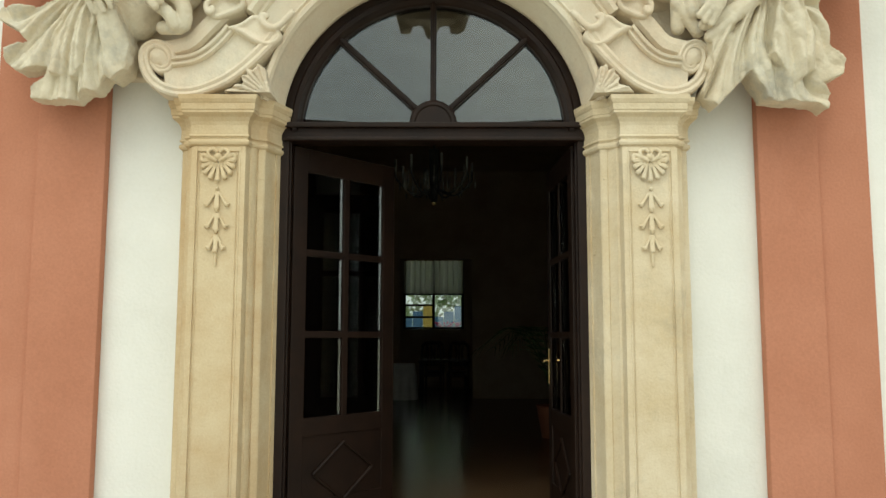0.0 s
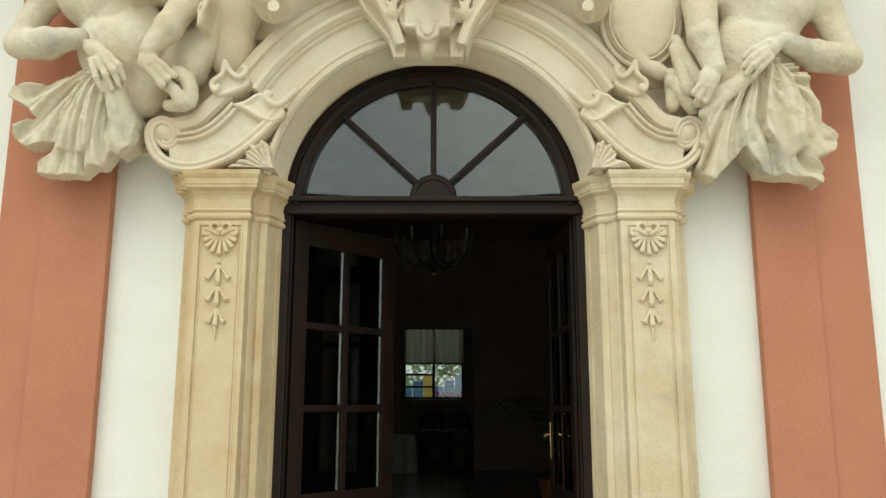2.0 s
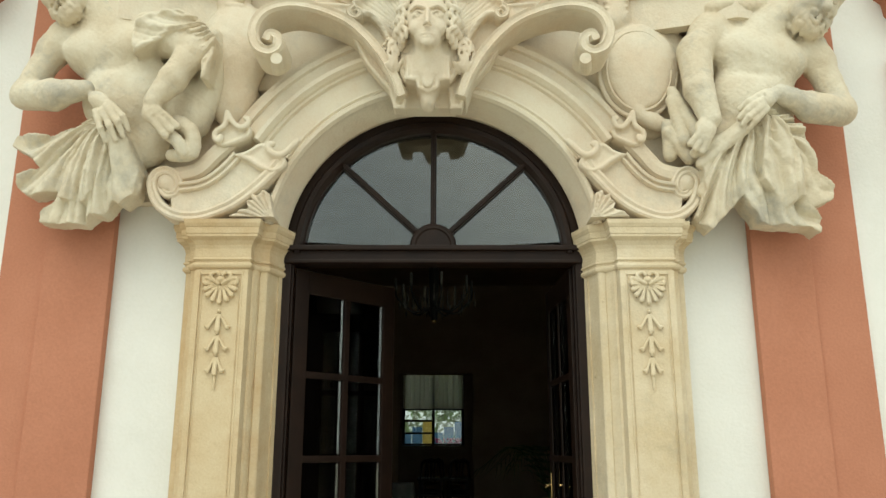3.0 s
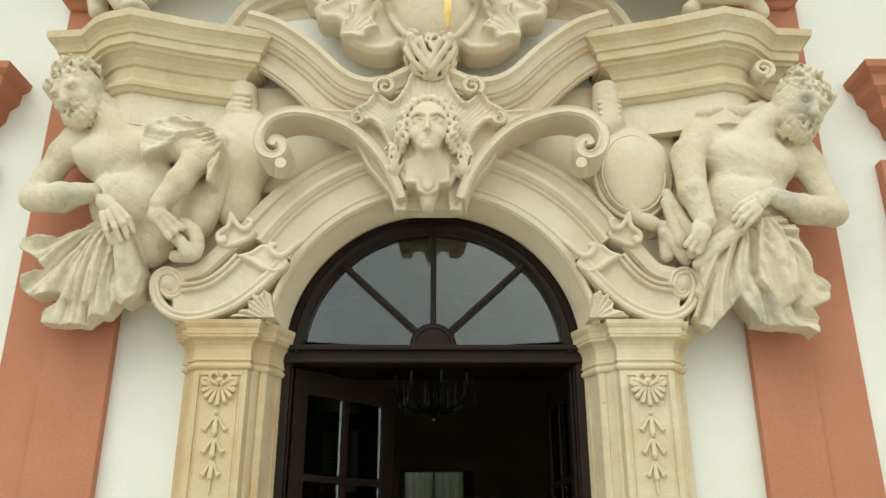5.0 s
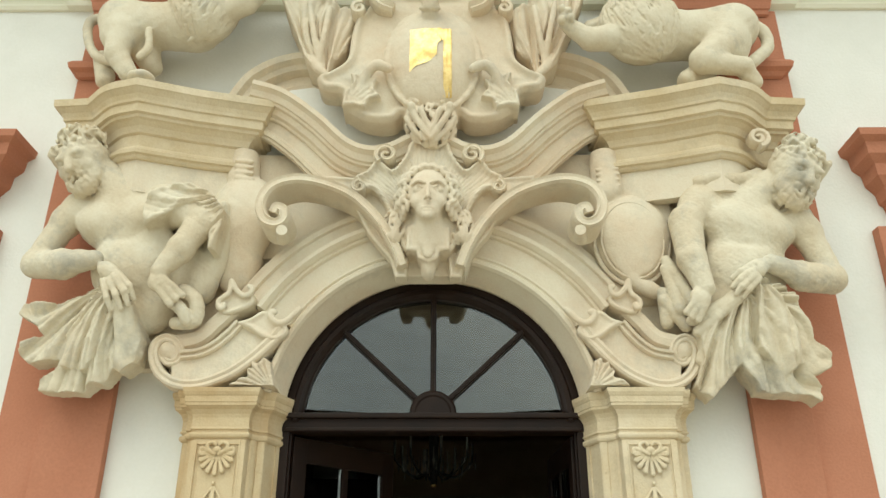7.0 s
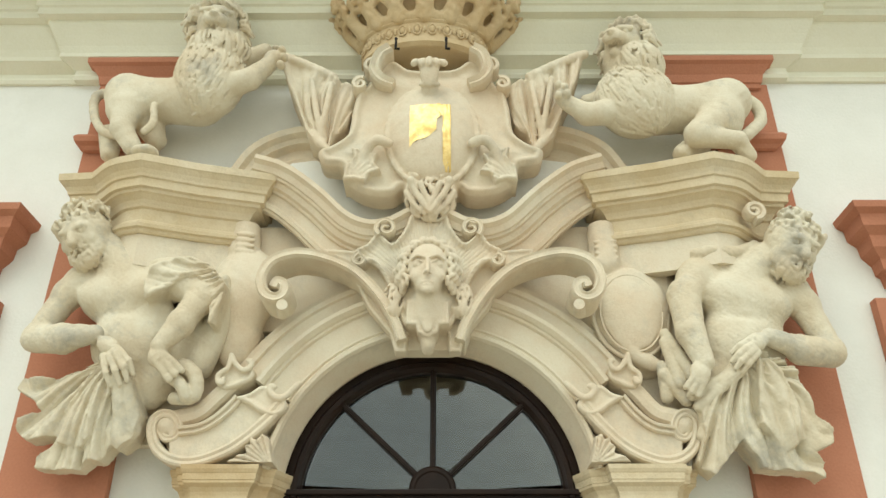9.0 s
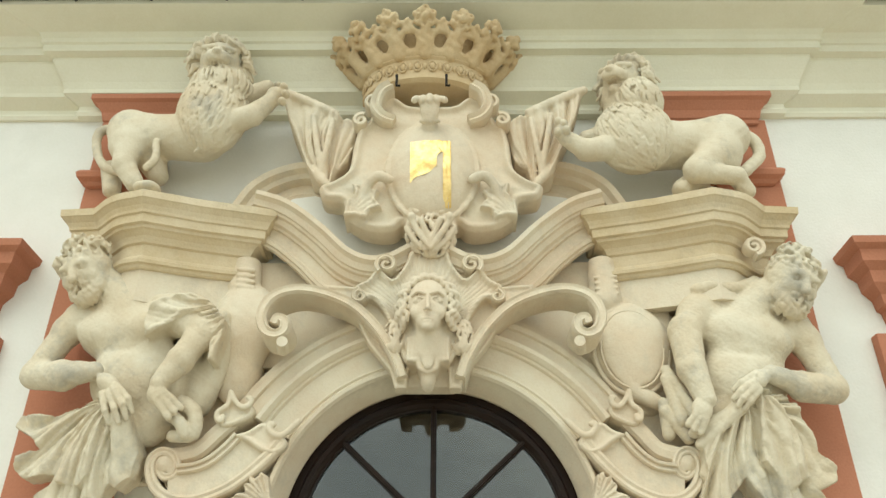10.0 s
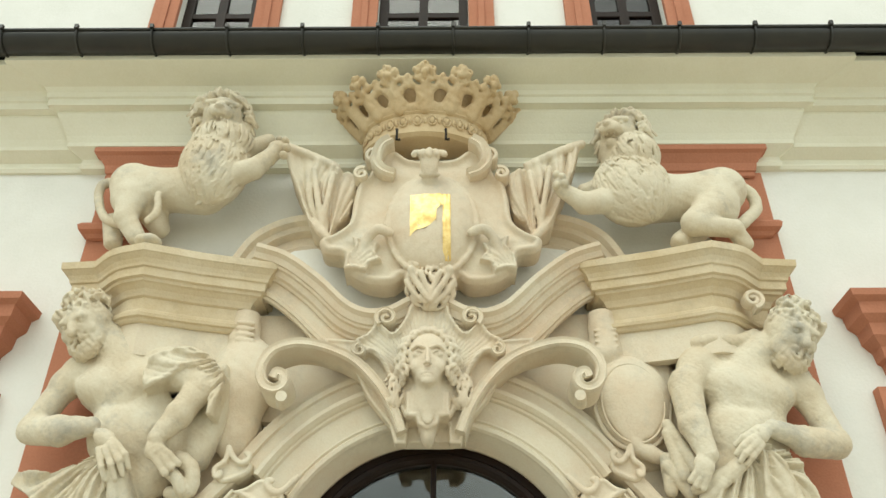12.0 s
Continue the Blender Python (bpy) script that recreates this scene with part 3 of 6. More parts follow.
for side in (-1, 1):
    plan = side_plan(side, PLAN)
    TONE = OCHRE if side < 0 else GOLDEN
    shaft = part("pilaster", sweep(bmesh.new(), plan, [(0, -0.12), (0.03, -0.12), (0.03, 0.10), (0.01, 0.13), (0, 0.14), (0, 2.335), (-0.06, 2.335), (-0.06, -0.12)]), TONE, portal, "yellowed sandstone pilaster with sunk panel")
    cap = [(-0.060, 2.312), (0.005, 2.312), (0.016, 2.321), (0.020, 2.334), (0.016, 2.346), (0.005, 2.352), (0.007, 2.363), (0.017, 2.368), (0.017, 2.375), (0.010, 2.381), (0.009, 2.439), (0.014, 2.461), (0.028, 2.487), (0.053, 2.505), (0.057, 2.508), (0.057, 2.523), (0.062, 2.527), (0.064, 2.563), (0.069, 2.570), (0.077, 2.589), (0.079, 2.614), (-0.060, 2.614)]
    part("capital", sweep(bmesh.new(), side_plan(side, BOLD), cap), TONE, shaft)
    c = CX + (1.329 if side > 0 else -1.309)
    bm = bmesh.new()
    for e in (-1, 1):
        for a, b, y in ((0.136, 0.168, -0.297), (0.128, 0.138, -0.301), (0.112, 0.118, -0.291)):
            slab(bm, min(c + e * a, c + e * b), max(c + e * a, c + e * b), y, -0.285, 0.05, 2.30, 0.003)
    slab(bm, c - 0.136, c + 0.136, -0.297, -0.285, 2.275, 2.30, 0.003)
    slab(bm, c - 0.136, c + 0.136, -0.297, -0.285, 0.05, 0.09, 0.003)
    part("panel_moulding", bm, TONE, shaft)
    carve = Carving((c - 0.16, -0.345, 1.55), (c + 0.16, -0.275, 2.33), 0.0042)
    for k in range(9):
        a = radians(-88 + 22 * k)
        w = 0.122 - 0.012 * abs(k - 4) * 0.6
        p = (c + 0.028 * math.sin(a), -0.290, 2.221 - 0.02 * math.cos(a))
        q = (c + w * math.sin(a), -0.300, 2.221 - w * math.cos(a))
        carve.limb(p, q, 0.006, 0.016, 0.003)
        carve.lump(q, (0.016, 0.016, 0.017), 0.003)
        carve.limb(p, (q[0], q[1] - 0.02, q[2]), 0.002, 0.006, 0.003, cut=True)
    for e in (-1, 1):
        carve.chain([(c + e * 0.012, -0.298, 2.216), (c + e * 0.05, -0.302, 2.241), (c + e * 0.062, -0.300, 2.271), (c + e * 0.03, -0.298, 2.288), (c + e * 0.012, -0.298, 2.271)], 0.011, 0.010, 0.004, 4)
        carve.chain([(c + e * 0.055, -0.298, 2.236), (c + e * 0.095, -0.300, 2.251), (c + e * 0.105, -0.298, 2.221)], 0.012, 0.010, 0.004, 4)
    carve.lump((c, -0.298, 2.241), (0.026, 0.02, 0.02), 0.006)
    for z, w in ((1.945, 0.060), (1.812, 0.054), (1.680, 0.042)):
        for k in (-2, -1, 0, 1, 2):
            carve.limb((c + 0.005 * k, -0.294, z + 0.075), (c + w * (k / 2) ** 3, -0.300 - 0.004 * (k % 2), z - 0.020 + 0.014 * (abs(k) == 2)), 0.006, 0.011, 0.003)
        for e in (-1, 1):
            carve.lump((c + e * (w + 0.008), -0.300, z + 0.003), (0.014, 0.013, 0.009), 0.004)
        carve.lump((c, -0.298, z + 0.098), (0.011, 0.014, 0.013), 0.005)
    carve.limb((c, -0.295, 1.65), (c, -0.298, 1.57), 0.010, 0.006, 0.006)
    carve.skin("shell_ornament", TONE, shaft, "carved shell with hanging bellflowers")
    # the same hanging flowers, smaller, on the slanted inner face
    carve = Carving((CX + side * 1.06 - 0.09, -0.22, 1.5), (CX + side * 1.06 + 0.09, 0.0, 2.26), 0.0065)
    for z, w in ((2.16, 0.06), (2.05, 0.05), (1.93, 0.05), (1.81, 0.045), (1.70, 0.035)):
        for k in (-1, 0, 1):
            carve.limb((CX + side * 1.055, -0.105, z + 0.04), (CX + side * (1.055 + 0.02 * k), -0.105 - w * k, z - 0.03), 0.012, 0.019, 0.01)
    carve.skin("flower_drop", TONE, shaft, "carved hanging flowers")

# arch ring with its mouldings
prof = [(1.0, 0.10), (0.972, -0.06), (1.03, -0.235), (1.034, -0.262), (1.048, -0.285), (1.070, -0.29), (1.082, -0.272), (1.088, -0.270), (1.098, -0.284), (1.110, -0.280), (1.118, -0.245), (1.265, -0.245), (1.275, -0.268), (1.290, -0.272), (1.296, -0.290), (1.318, -0.318), (1.344, -0.322), (1.355, -0.30), (1.362, -0.258), (1.372, -0.245), (1.450, -0.232), (1.460, -0.252), (1.495, -0.252), (1.508, -0.21), (1.55, -0.20), (1.55, -0.003)]
inner = [*prof[:6], (1.082, -0.272), (1.09, -0.20), (1.14, -0.18), (1.14, 0.0)]
bm = bmesh.new()
for line, low in ((inner, 7), (prof, 31)):
    rows = [[bm.verts.new((CX + r * math.cos(a), y + (0.002 if low == 7 else 0.0), SPRING + r * math.sin(a))) for r, y in line] for a in np.linspace(radians(low), radians(180 - low), 72)]
    for r, s in zip(rows, rows[1:]):
        for k in range(len(line) - 1):
            bm.faces.new((r[k], s[k], s[k + 1], r[k + 1]))
    for r in (rows[0], rows[-1]):
        bm.faces.new(r)
part("archivolt", bm, STONE, portal, "moulded round arch in pale sandstone")
# dressed stone behind the figures
bm = bmesh.new()
slab(bm, CX - 2.02, CX - 1.2, -0.10, -0.003, 2.80, 3.6, 0.01)
slab(bm, CX + 1.2, CX + 2.02, -0.10, -0.003, 2.80, 3.6, 0.01)
slab(bm, CX - 2.02, CX + 2.02, -0.10, -0.003, 3.602, 4.45, 0.01)
part("backing", bm, STONE, portal)

# entablature blocks over the figures, bent forward at the corner
ENT = [(-0.1, 4.225), (0.0, 4.225), (0.012, 4.235), (0.018, 4.252), (0.040, 4.258), (0.046, 4.282), (0.030, 4.292), (0.018, 4.298), (0.014, 4.315), (0.0, 4.33), (0.0, 4.42), (0.020, 4.43), (0.026, 4.448), (0.040, 4.475), (0.075, 4.502), (0.098, 4.508), (0.102, 4.530), (0.128, 4.536), (0.132, 4.598), (0.148, 4.604), (0.152, 4.624), (0.168, 4.655), (0.198, 4.685), (0.210, 4.692), (0.216, 4.745), (0, 4.77), (-0.1, 4.77)]
FACE = [(-0.1, 3.98), (-0.018, 3.98), (-0.018, 4.228), (-0.1, 4.228)]
line = [Vector(p) for p in ((-2.43, -0.20), (-2.34, -0.28), (-2.22, -0.385), (-2.08, -0.43))]
curve = [(p.x, p.y) for p in spline([(p.x, p.y, 0) for p in line], 5)]
PLAN_E = [(-2.56, -0.003), (-2.56, -0.19), *curve, (-1.75, -0.31), (-1.38, -0.21), (-1.38, -0.003)]
for side, plan in ((-1, PLAN_E), (1, [(2 * CU - x, y) for x, y in reversed(PLAN_E)])):
    part("entablature_block", sweep(bmesh.new(), plan, ENT), GOLDEN, portal, "boldly moulded entablature block")
    part("architrave_face", sweep(bmesh.new(), plan, FACE), STONE, portal, "plain dressed face below the moulding")
FALL = [(-1.376, -0.160, 4.746), (-1.153, -0.180, 4.652), (-0.918, -0.200, 4.458), (-0.688, -0.220, 4.224), (-0.476, -0.240, 4.122), (-0.273, -0.240, 4.144), (-0.093, -0.220, 4.254)]
SECT = [(-0.17, 0), (-0.17, 0.05), (-0.155, 0.058), (-0.15, 0.08), (-0.125, 0.092), (-0.115, 0.075), (-0.10, 0.068), (-0.03, 0.072), (-0.026, 0.10), (-0.01, 0.105), (0.0, 0.14), (0.035, 0.16), (0.04, 0.19), (0.055, 0.195), (0.06, 0.215), (0.10, 0.235), (0.115, 0.262), (0.12, 0.275), (0.152, 0.28), (0.16, 0.0)]
RISE = [(-1.456, -0.100, 4.793), (-1.339, -0.100, 4.993), (-1.150, -0.100, 5.111), (-0.948, -0.100, 5.137), (-0.691, -0.100, 5.027)]
SECT2 = [(-0.15, 0), (-0.15, 0.05), (-0.11, 0.07), (-0.09, 0.05), (-0.02, 0.05), (0.0, 0.12), (0.04, 0.13), (0.06, 0.18), (0.10, 0.20), (0.11, 0.0)]
for side, path in both_sides(FALL):
    part("falling_cornice", ribbon(bmesh.new(), spline(path, 8), SECT), STONE, portal, "swept cornice falling to the keystone")
for side, path in both_sides(RISE):
    part("rising_cornice", ribbon(bmesh.new(), spline(path, 8), SECT2), STONE, portal, "curved pediment piece")
# scroll brackets on the capitals: a hollowed body between two rims, the lower one winding into a volute
RIM = [(-0.974, -0.14, 3.007), (-1.046, -0.14, 2.916), (-1.181, -0.14, 2.788), (-1.315, -0.14, 2.700), (-1.483, -0.14, 2.645), (-1.626, -0.14, 2.656), (-1.735, -0.14, 2.726), (-1.789, -0.14, 2.834), (-1.783, -0.14, 2.917), (-1.723, -0.14, 2.955), (-1.654, -0.14, 2.928), (-1.620, -0.14, 2.856), (-1.642, -0.14, 2.804), (-1.698, -0.14, 2.796), (-1.740, -0.14, 2.841), (-1.736, -0.14, 2.886), (-1.700, -0.14, 2.890)]
UPPER = [(-1.610, -0.14, 2.834), (-1.490, -0.14, 2.852), (-1.401, -0.14, 2.897), (-1.322, -0.14, 2.969), (-1.254, -0.14, 3.050)]
COVE = [(-1.660, -0.14, 2.933), (-1.518, -0.14, 2.971), (-1.413, -0.14, 3.076), (-1.320, -0.14, 3.174)]
BODY = [(-1.656, 0.00, 2.679), (-1.475, 0.00, 2.657), (-1.305, 0.00, 2.731), (-1.139, 0.00, 2.873), (-0.992, 0.00, 2.941), (-0.960, 0.00, 3.045), (-1.124, 0.00, 3.111), (-1.272, 0.00, 3.049), (-1.398, 0.00, 2.926), (-1.572, 0.00, 2.866), (-1.686, 0.00, 2.904)]
EAR = [(-1.280, 0.00, 3.050), (-1.188, 0.00, 3.077), (-1.119, 0.00, 3.124), (-1.067, 0.00, 3.120), (-1.025, 0.00, 3.053), (-0.954, 0.00, 3.038), (-0.931, 0.00, 2.976), (-0.999, 0.00, 2.923), (-1.095, 0.00, 2.946), (-1.180, 0.00, 3.000)]
TIP = [(-1.328, 0.00, 3.339), (-1.280, 0.00, 3.266), (-1.182, 0.00, 3.250), (-1.182, 0.00, 3.179), (-1.266, 0.00, 3.132), (-1.345, 0.00, 3.108), (-1.395, 0.00, 3.132), (-1.406, 0.00, 3.203), (-1.365, 0.00, 3.235)]
SPRAY = [(-1.285, 0.00, 2.616), (-1.202, 0.00, 2.670), (-1.150, 0.00, 2.685), (-1.169, 0.00, 2.729), (-1.134, 0.00, 2.736), (-1.134, 0.00, 2.781), (-1.094, 0.00, 2.766), (-1.068, 0.00, 2.803), (-1.023, 0.00, 2.781), (-1.010, 0.00, 2.707), (-0.980, 0.00, 2.605)]
ROLL = [(-0.045, 0), (-0.045, 0.185), (-0.038, 0.208), (-0.020, 0.215), (0.0, 0.205), (0.022, 0.216), (0.038, 0.208), (0.045, 0.185), (0.045, 0)]
FILLET = [(-0.030, 0), (-0.030, 0.175), (-0.022, 0.19), (-0.012, 0.19), (-0.008, 0.176), (0.002, 0.176), (0.008, 0.20), (0.022, 0.205), (0.030, 0.19), (0.030, 0)]
PLAIN = [(-0.062, 0), (-0.062, 0.13), (-0.045, 0.158), (0.0, 0.165), (0.040, 0.152), (0.056, 0.120), (0.056, 0)]
for side in (-1, 1):
    def f(q):
        """The same point on this side; the outer end of the other bracket lies nearer to the axis."""
        if side < 0:
            return Vector(q)
        return Vector((-q[0] - 0.125 * max(-q[0] - 1.0, 0.0), q[1], q[2]))

    def order(pts):
        return pts if side < 0 else pts[::-1]

    lo, hi = ((-1.95, -0.46, 2.62), (-0.75, -0.0, 3.52)) if side < 0 else ((0.75, -0.46, 2.62), (1.85, -0.0, 3.52))
    g = Carving(lo, hi, 0.0075)
    g.plate([f(q) for q in BODY], -0.01, -0.295, 0.02, 0.0, 0.0, 0.008)
    g.lump(f((-1.710, -0.20, 2.880)), (0.085, 0.12, 0.09), 0.02)
    # the inner rim of the arch curls over into a rolled leaf, the outer band into a smaller one
    g.plate([f(q) for q in spline(EAR + EAR[:1], 4)[:-1]], -0.05, -0.325, 0.018, 0.022, 0.02, 0.012)
    g.plate([f(q) for q in spline(TIP + TIP[:1], 4)[:-1]], -0.05, -0.305, 0.016, 0.022, 0.02, 0.012)
    for pts, r0, r1 in (
        ([(-0.864, -0.35, 3.135), (-0.950, -0.35, 3.049), (-1.008, -0.35, 3.045), (-1.047, -0.35, 3.080), (-1.047, -0.35, 3.115), (-1.020, -0.35, 3.112)], 0.018, 0.014),
        ([(-1.333, -0.34, 3.339), (-1.297, -0.34, 3.278), (-1.248, -0.34, 3.234), (-1.201, -0.34, 3.246), (-1.190, -0.34, 3.286), (-1.217, -0.34, 3.298)], 0.014, 0.012),
        ([(-1.332, -0.34, 3.331), (-1.342, -0.34, 3.250), (-1.366, -0.34, 3.227), (-1.403, -0.34, 3.195), (-1.394, -0.34, 3.147), (-1.365, -0.34, 3.147), (-1.364, -0.34, 3.175)], 0.013, 0.011)):
        g.chain([f(q) for q in pts], r0, r1, 0.012, 6)
    # leaf spray on the capital
    g.plate([f(q) for q in SPRAY], -0.10, -0.335, 0.012, 0.008, 0.02, 0.008, (f((-0.994, -0.36, 2.598)), 30, 0.035, -0.02))
    band = g.skin("scroll_bracket", STONE, portal, "scrolled bracket ending in a volute")
    path = order([f(q) for q in spline(RIM, 8)])
    part("volute", ribbon(bmesh.new(), path, ROLL, (0.95, 0.5) if side < 0 else (0.5, 0.95)), STONE, band)
    part("upper_rim", ribbon(bmesh.new(), order([f(q) for q in spline(UPPER, 7)]), FILLET), STONE, band)
    part("cove", ribbon(bmesh.new(), order([f(q) for q in spline(COVE, 7)]), PLAIN), STONE, band)
# small scroll at the outer end of the entablature
pts = spiral(2.285, -0.36, 4.385, 0.072, 0.014, radians(-90), radians(600), 36)
part("end_scroll", ribbon(bmesh.new(), pts, [(-0.022, 0), (-0.022, 0.08), (-0.012, 0.10), (0.012, 0.10), (0.022, 0.08), (0.022, 0)], (1.0, 0.7)), STONE, portal, "small scroll beside the block")
# limewashed infill between the cornices, behind the arms
FIELD = [(-1.296, -0.170, 4.750), (-1.226, -0.170, 4.894), (-1.103, -0.170, 4.983), (-0.927, -0.170, 5.009), (-0.563, -0.170, 4.849), (-0.019, -0.170, 4.795)]
FIELD2 = [(-0.015, -0.170, 4.257), (-0.486, -0.170, 4.212), (-0.699, -0.170, 4.297), (-0.973, -0.170, 4.548)]
bm = bmesh.new()
ring = [Vector(p) for p in FIELD] + [Vector((2 * CU - p[0], p[1], p[2])) for p in reversed(FIELD[:5])] + [Vector((2 * CU - p[0], p[1], p[2])) for p in reversed(FIELD2[1:])] + [Vector(p) for p in FIELD2]
front = [bm.verts.new(p) for p in ring]
back = [bm.verts.new((p.x, -0.006, p.z)) for p in ring]
bm.faces.new(front)
bm.faces.new(back[::-1])
for k in range(len(ring)):
    bm.faces.new((front[k - 1], front[k], back[k], back[k - 1]))
part("infill", bm, WHITE, portal, "white limewashed infill behind the arms")


# ---------- door and fanlight ----------
door = thing("door_1", "dark stained oak double door standing open, with glazed upper panels", "door", kind="structure")
bm = bmesh.new()
for side in (-1, 1):
    x = CX + side * 0.975
    slab(bm, x - 0.04, x + 0.04, 0.0, 0.12, FLOOR, 2.44, 0.008)
    slab(bm, x - side * 0.04 - 0.012, x - side * 0.04 + 0.012, 0.03, 0.10, FLOOR, 2.44, 0.005)
part("frame", bm, WOOD, door)
bm = bmesh.new()
slab(bm, CX - 1.0, CX + 1.0, -0.01, 0.13, 2.41, 2.535, 0.01)
slab(bm, CX - 0.96, CX + 0.96, -0.045, -0.006, 2.495, 2.53, 0.008)
slab(bm, CX - 0.96, CX + 0.96, -0.03, -0.006, 2.412, 2.435, 0.006)
part("transom", bm, WOOD, door)


def leaf(hinge, width, angle, mirror):
    m = Matrix.Translation(hinge) @ Matrix.Rotation(angle, 4, "Z") @ Matrix.Diagonal((mirror, 1, 1, 1))
    lf = new("door_leaf")
    lf.parent = door
    h0, h1, gl0, gl1 = FLOOR + 0.01, 2.40, 0.62, 2.24

    def piece(name, bm, material, parent=lf, label=""):
        bmesh.ops.transform(bm, verts=bm.verts, matrix=m)
        return part(name, bm, material, parent, label)

    bm = bmesh.new()
    slab(bm, 0, 0.115, -0.025, 0.025, h0, h1, 0.006)
    slab(bm, width - 0.115, width, -0.025, 0.025, h0, h1, 0.006)
    for z0, z1 in ((h0, h0 + 0.2), (gl0 - 0.12, gl0), (gl1, h1)):
        slab(bm, 0.1, width - 0.1, -0.024, 0.024, z0, z1, 0.006)
    slab(bm, width / 2 - 0.025, width / 2 + 0.025, -0.023, 0.023, gl0, gl1, 0.006)
    for k in (1, 2):
        z = gl0 + (gl1 - gl0) * k / 3
        slab(bm, 0.1, width - 0.1, -0.022, 0.022, z - 0.022, z + 0.022, 0.006)
    piece("leaf_frame", bm, WOOD)
    piece("panel", slab(bmesh.new(), 0.1, width - 0.1, -0.014, 0.014, h0 + 0.18, gl0 - 0.1, 0.003), WOOD)
    bm = bmesh.new()
    cxl, cz = width / 2, (h0 + gl0) / 2
    for dx, dz in ((1, 1), (1, -1), (-1, 1), (-1, -1)):
        tube(bm, [(cxl + dx * 0.26, -0.022, cz), (cxl, -0.022, cz + dz * 0.19)], 0.012, seg=6)
        tube(bm, [(cxl + dx * 0.26, 0.022, cz), (cxl, 0.022, cz + dz * 0.19)], 0.012, seg=6)
    piece("lozenge_moulding", bm, WOOD)
    for c in range(2):
        for r in range(3):
            xa = 0.115 if c == 0 else width / 2 + 0.025
            xb = width / 2 - 0.025 if c == 0 else width - 0.115
            za = gl0 + (gl1 - gl0) * r / 3 + (0.022 if r else 0)
            zb = gl0 + (gl1 - gl0) * (r + 1) / 3 - (0.022 if r < 2 else 0)
            pane = piece("pane", slab(bmesh.new(), xa, xb, -0.003, 0.003, za, zb), GLASS)
            # added glass strip, turned outward so it mirrors daylight as a pale streak
            bm = slab(bmesh.new(), -0.007, 0.007, -0.002, 0.002, za + 0.01, zb - 0.01)
            bmesh.ops.transform(bm, verts=bm.verts, matrix=Matrix.Translation((xb - 0.022, -0.014, 0)) @ Matrix.Rotation(radians(-27), 4, "Z"))
            piece("bevel", bm, GLASS, pane, "added glass strip turned to mirror the daylight")
    return lf, piece


leaf((CX - 0.93, 0.09, 0), 0.92, radians(48), 1)
lf, piece = leaf((CX + 0.93, 0.09, 0), 0.92, radians(-87), -1)
bm = bmesh.new()
slab(bm, 0.85, 0.88, -0.034, -0.026, 0.80, 1.06, 0.003)
hp = piece("handle_plate", bm, BRASS, lf, "polished brass handle plate")
bm = bmesh.new()
tube(bm, [(0.865, -0.03, 0.97), (0.865, -0.075, 0.97), (0.855, -0.085, 0.97), (0.76, -0.085, 0.965)], 0.009)
piece("handle", bm, BRASS, hp)

fan = thing("window_6", "half-round fanlight of dark oak with radiating bars", "fanlight", kind="structure")
FZ = 2.53
bm = bmesh.new()
pr = [(1.02, 0.12), (1.02, 0.0), (0.93, -0.01), (0.915, -0.03), (0.885, -0.03), (0.87, 0.005), (0.86, 0.02), (0.86, 0.12)]
rows = [[bm.verts.new((CX + r * math.cos(a), y, SPRING + r * math.sin(a))) for r, y in pr] for a in np.linspace(0.0, math.pi, 60)]
for r, s in zip(rows, rows[1:]):
    for k in range(len(pr) - 1):
        bm.faces.new((r[k], s[k], s[k + 1], r[k + 1]))
part("arched_frame", bm, WOOD, fan)
for a in (43, 90, 137):
    bm = bmesh.new()
    c, s = math.cos(radians(a)), math.sin(radians(a))
    slab(bm, 0.1, 0.87, -0.04, 0.04, -0.02, 0.02, 0.006)
    slab(bm, 0.1, 0.87, -0.055, -0.04, -0.010, 0.010, 0.004)
    bmesh.ops.transform(bm, verts=bm.verts, matrix=Matrix.Translation((CX, 0.05, FZ)) @ Matrix.Rotation(-radians(a), 4, "Y"))
    part("radial_bar", bm, WOOD, fan)
bm = bmesh.new()
rows = [[bm.verts.new((CX + r * math.cos(a), y, FZ + r * math.sin(a))) for r, y in ((0.155, 0.08), (0.155, -0.005), (0.14, -0.018), (0.122, -0.018), (0.112, -0.01), (0.0, -0.012))] for a in np.linspace(0, math.pi, 24)]
for r, s in zip(rows, rows[1:]):
    for k in range(5):
        bm.faces.new((r[k], s[k], s[k + 1], r[k + 1]) if k < 4 else (r[k], s[k], s[k + 1], r[k + 1]))
bmesh.ops.remove_doubles(bm, verts=bm.verts, dist=1e-5)
part("hub", bm, WOOD, fan)
cuts = (3, 43, 90, 137, 177)
for a0, a1 in zip(cuts, cuts[1:]):
    bm = bmesh.new()
    for y in (0.055, 0.061):
        pts = [(CX + r * math.cos(radians(a)), y, FZ + r * math.sin(radians(a)) * (1 if r < 0.3 else 0.97)) for r, aa in ((0.14, np.linspace(a0, a1, 8)), (0.885, np.linspace(a1, a0, 12))) for a in aa]
        bm.faces.new([bm.verts.new(p) for p in pts])
    part("pane", bm, GLASS, fan)

